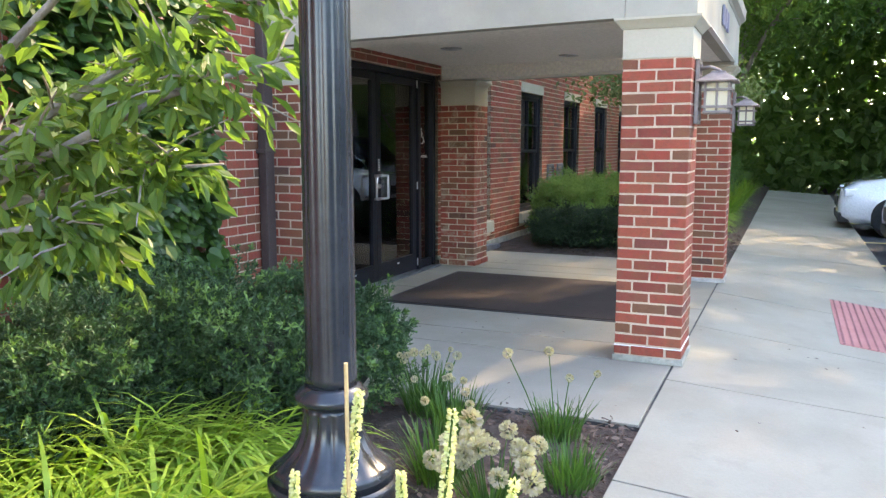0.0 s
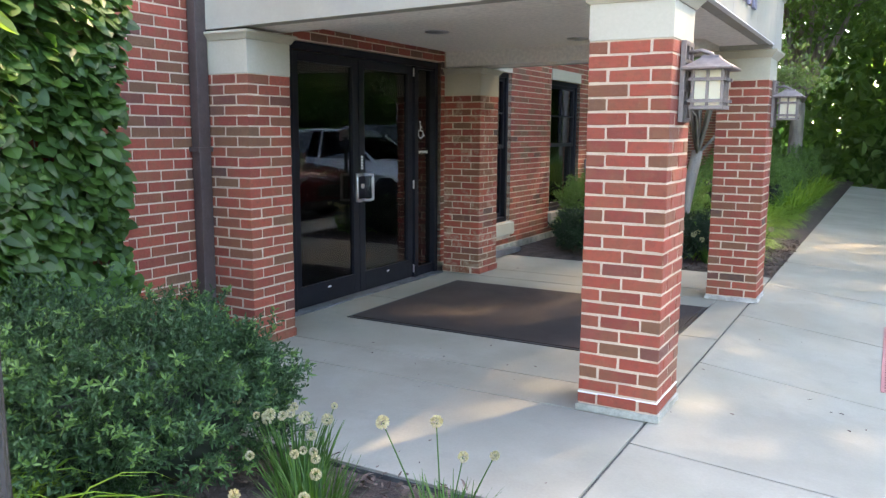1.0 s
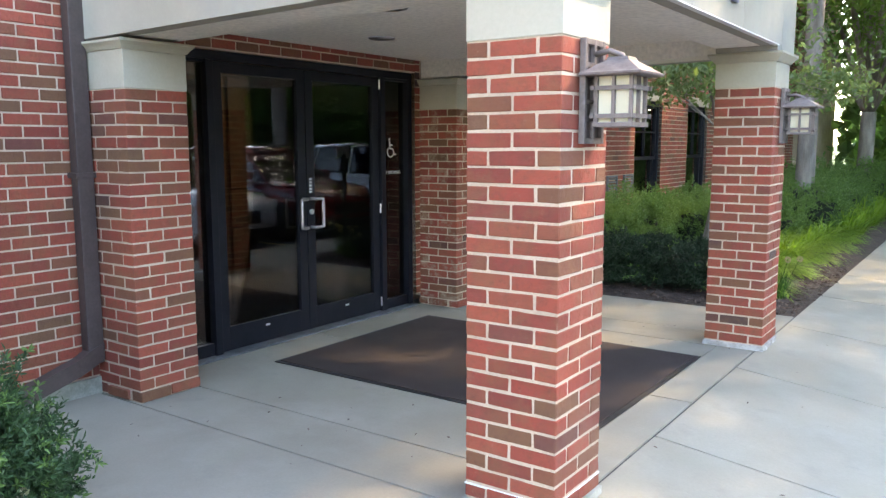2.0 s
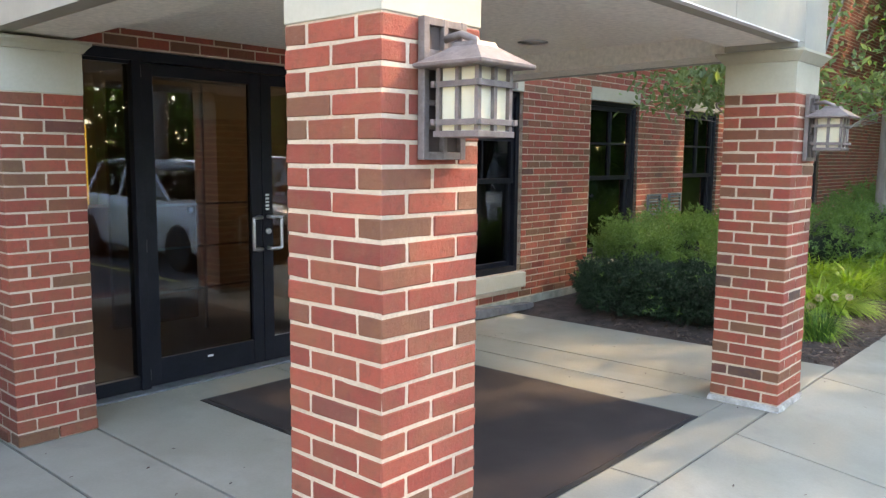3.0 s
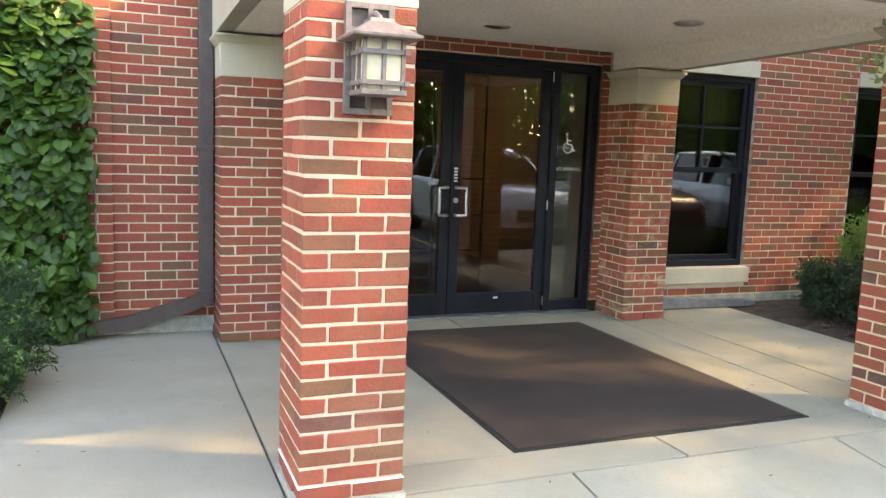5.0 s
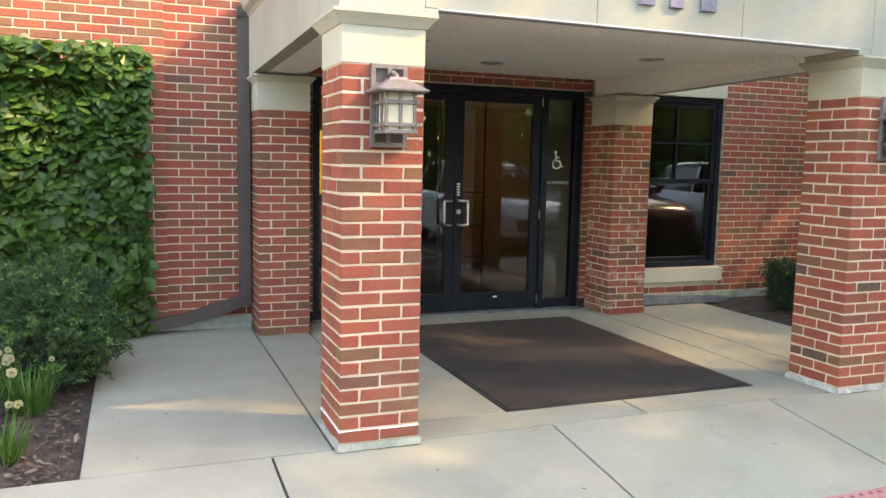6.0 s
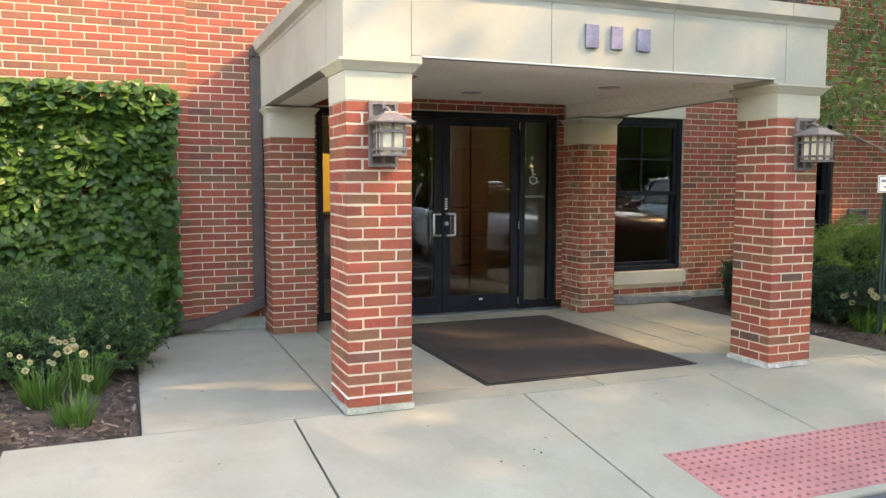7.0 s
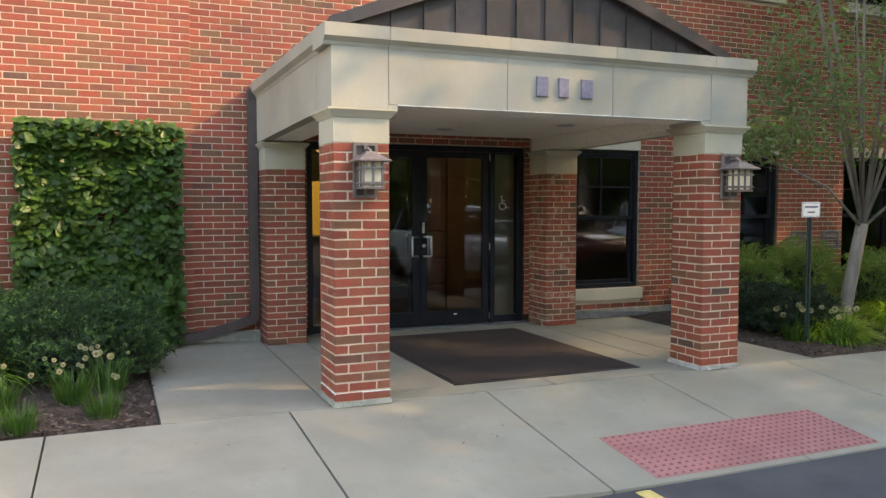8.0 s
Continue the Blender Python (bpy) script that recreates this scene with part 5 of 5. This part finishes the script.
# ---- parking sign ----
sg = thing("parking_sign", (-1.22, 9.86, 0.0), "small white sign with dark lines on a green steel post", "sign")
GREEN = plain("green_post", (0.015, 0.035, 0.03), (0.025, 0.05, 0.042), 8, 60, 0.45)
bm = bmesh.new()
prism(bm, [(-0.03, -0.012), (-0.014, -0.012), (-0.009, 0.012), (0.009, 0.012), (0.014, -0.012), (0.03, -0.012), (0.03, -0.008), (0.017, -0.008), (0.012, 0.016), (-0.012, 0.016), (-0.017, -0.008), (-0.03, -0.008)], -0.05, 1.36, 'z')
bmesh.ops.rotate(bm, verts=bm.verts, cent=(0, 0, 0), matrix=Matrix.Rotation(radians(90), 3, 'Z'))
part("post", bm, GREEN, sg)
face = part("sign_plate", bx(0.02, 0.026, -0.125, 0.125, 1.31, 1.465, 0.002), WHITEV, sg, "white plate with dark border")
for a, b, c, d in ((-0.115, 0.115, 1.452, 1.457), (-0.115, 0.115, 1.318, 1.323), (-0.117, -0.112, 1.323, 1.452), (0.112, 0.117, 1.323, 1.452), (-0.09, 0.09, 1.405, 1.427), (-0.05, 0.05, 1.352, 1.37)):
    part("line", bx(0.0262, 0.028, a, b, c, d), NUMM, face)

# ---- parked cars ----
CARGLASS = glass_mat("car_glass", (0.12, 0.13, 0.13), 1.6)
TYRE = plain("tyre_rubber", (0.012, 0.012, 0.012), (0.022, 0.022, 0.022), 20, 100, 0.85)
LENS = plain("headlight_lens", (0.6, 0.62, 0.65), (0.75, 0.77, 0.8), 20, 60, 0.12, 0.3, 0.0)
TRIMB = plain("black_trim", (0.012, 0.012, 0.013), (0.02, 0.02, 0.02), 20, 100, 0.5)


def car(at, c0, c1, label, tall=0.0, rz=0.0):
    """A parked crossover, nose towards -x."""
    t = thing("parked_car", at, label, "car", "parked cars")
    t.rotation_euler = (0, 0, radians(rz))
    paint = plain(label.split()[0] + "_car_paint", c0, c1, 2, 40, 0.22, 0.0, 0.0)
    paint.node_tree.nodes["Principled BSDF"].inputs["Coat Weight"].default_value = 0.8
    st = []
    for x, zb, zt, w in ((0.0, 0.42, 0.66, 0.70), (0.06, 0.27, 0.80, 0.82), (0.3, 0.22, 0.93, 0.90), (0.9, 0.2, 1.0 + tall * 0.3, 0.92), (1.5, 0.2, 1.05 + tall * 0.4, 0.93), (2.6, 0.2, 1.07 + tall * 0.4, 0.93), (3.8, 0.2, 1.09 + tall * 0.4, 0.92), (4.35, 0.24, 1.05 + tall * 0.4, 0.88), (4.55, 0.34, 0.95, 0.8)):
        zm = (zb + zt) / 2
        st.append([(x, -w * 0.86, zb), (x, -w, zb + 0.12), (x, -w, zm + 0.08), (x, -w * 0.96, zt - 0.07), (x, -w * 0.8, zt), (x, w * 0.8, zt), (x, w * 0.96, zt - 0.07), (x, w, zm + 0.08), (x, w, zb + 0.12), (x, w * 0.86, zb)])
    part("body", loft(bmesh.new(), st), paint, t, "", True)
    st, zr = [], 1.62 + tall
    for x, zt, wb, wt in ((1.25, 1.03 + tall * 0.35, 0.80, 0.78), (1.75, 1.38 + tall * 0.7, 0.82, 0.70), (2.15, zr - 0.04, 0.82, 0.64), (3.0, zr, 0.82, 0.64), (3.9, zr - 0.05, 0.80, 0.62), (4.25, 1.32 + tall * 0.7, 0.80, 0.68), (4.42, 1.06 + tall * 0.35, 0.80, 0.78)):
        zb = 1.0 + tall * 0.3
        st.append([(x, -wb, zb), (x, -(wb + wt) / 2, (zb + zt) / 2), (x, -wt, zt), (x, wt, zt), (x, (wb + wt) / 2, (zb + zt) / 2), (x, wb, zb)])
    part("cabin_glass", loft(bmesh.new(), st), CARGLASS, t, "dark tinted windows")
    st = []
    for x, zt, wt in ((1.95, zr - 0.11, 0.6), (2.2, zr - 0.015, 0.655), (3.0, zr + 0.02, 0.66), (3.9, zr - 0.03, 0.64), (4.1, zr - 0.13, 0.58)):
        st.append([(x, -wt, zt - 0.05), (x, -wt * 0.85, zt + 0.015), (x, wt * 0.85, zt + 0.015), (x, wt, zt - 0.05)])
    part("roof", loft(bmesh.new(), st), paint, t, "", True)
    for sgn in (-1, 1):
        for pts in ([(1.25, 0.80, 1.02), (1.95, 0.70, 1.5 + tall)], [(2.75, 0.83, 1.02), (2.75, 0.66, 1.57 + tall)], [(3.9, 0.82, 1.03), (3.75, 0.65, 1.55 + tall)]):
            part("pillar", tube(bmesh.new(), [(x, sgn * yv, z) for x, yv, z in pts], 0.028, 6), paint, t)
        part("headlight", bx(0.07, 0.36, sgn * 0.72 - 0.14, sgn * 0.72 + 0.14, 0.70, 0.84, 0.03), LENS, t, "clear headlight")
        part("mirror", bx(1.5, 1.66, sgn * 1.0 - 0.09, sgn * 1.0 + 0.09, 1.06 + tall * 0.4, 1.2 + tall * 0.4, 0.03), paint, t)
        for x in (0.85, 3.65):
            bm = bmesh.new()
            lathe(bm, [(0.2, -0.11), (0.32, -0.11), (0.35, -0.08), (0.35, 0.08), (0.32, 0.11), (0.2, 0.11)], 30)
            bmesh.ops.rotate(bm, verts=bm.verts, cent=(0, 0, 0), matrix=Matrix.Rotation(radians(90), 3, 'X'))
            bmesh.ops.translate(bm, verts=bm.verts, vec=(x, sgn * 0.83, 0.35))
            wheel = part("wheel", bm, TYRE, t, "black tyre", True)
            bm = bmesh.new()
            for k in range(6):
                b2 = bmesh.ops.create_cube(bm, size=1, matrix=Matrix.Translation((x, sgn * 0.90, 0.35)) @ Matrix.Rotation(k * math.pi / 6, 4, 'Y') @ Matrix.Diagonal((0.44, 0.05, 0.04, 1)))
            part("rim", bm, STEEL, wheel, "alloy rim")
    part("grille", bx(-0.012, 0.1, -0.42, 0.42, 0.48, 0.68, 0.02), TRIMB, t, "black grille")
    part("bumper", bx(0.0, 0.2, -0.78, 0.78, 0.24, 0.42, 0.05), TRIMB, t, "black lower bumper")
    return t


ZR = ROAD_Z
car((1.25, 10.2, ZR), (0.55, 0.58, 0.6), (0.6, 0.62, 0.64), "silver crossover parked nose-in at the sidewalk")
car((1.25, 12.75, ZR), (0.13, 0.012, 0.012), (0.16, 0.018, 0.016), "maroon crossover parked nose-in at the sidewalk", 0.05)
car((0.74, 16.0, ZR), (0.68, 0.69, 0.7), (0.74, 0.75, 0.76), "white crossover parked nose-in over the sidewalk edge", 0.08)
car((1.35, 19.1, ZR), (0.02, 0.022, 0.028), (0.03, 0.033, 0.04), "black pickup-sized crossover parked nose-in at the sidewalk", 0.2)

# dry leaf bits on the paving
r = np.random.RandomState(77)
cnt = 90
pos = np.stack([-3.3 + 4.2 * r.rand(cnt), 3.6 + 5.6 * r.rand(cnt), np.zeros(cnt)], axis=1)
pos[:, 2] = [fall(a, c) + 0.004 for a, c in pos[:, :2]]
ob = leaf_cloud("leaf_litter", pos, np.stack([r.randn(cnt), r.randn(cnt), np.zeros(cnt)], axis=1), unit(r.randn(cnt, 3) * 0.15 + np.array([0, 0, 1])), 0.022 * (0.5 + r.rand(cnt)), 0.011 * (0.6 + 0.8 * r.rand(cnt)), CHIP, None, 0.05)
tagged(ob, "small brown leaf bits scattered on the concrete", "leaf litter", kind="stuff")

# ---- brick faces of the walls ----
lay_bricks(wall_a, BRICK_X, STEP_Y, 5.24, 0.105, ZTOP - 0.05, [(4.72, 5.13, 0, 2.6)], (4.06, 4.72, 0.0, 3.4))
lay_bricks(wall_b, BRICK_X + 0.05, -4, STEP_Y, 0.105, ZTOP - 0.05, [], (3.0, 4.05, 1.0, 3.3), 0.19)
lay_bricks(wall_c, BRICK_X, 5.24, 7.91, 2.13, ZTOP - 0.05, [], (5.2, 8, 2.0, 2.3))
lay_bricks(wall_d, BRICK_X, 7.91, 24, 0.105, ZTOP - 0.05, holes_r + lintel_holes + sill_holes + [(7.98, 8.39, 0, 2.6)] + [(a, b, 6.0, 6.14) for a, b in WIN_Y] + [(a, b, 4.21, 4.36) for a, b in WIN_Y], (9.6, 10.9, 0.0, 2.6))
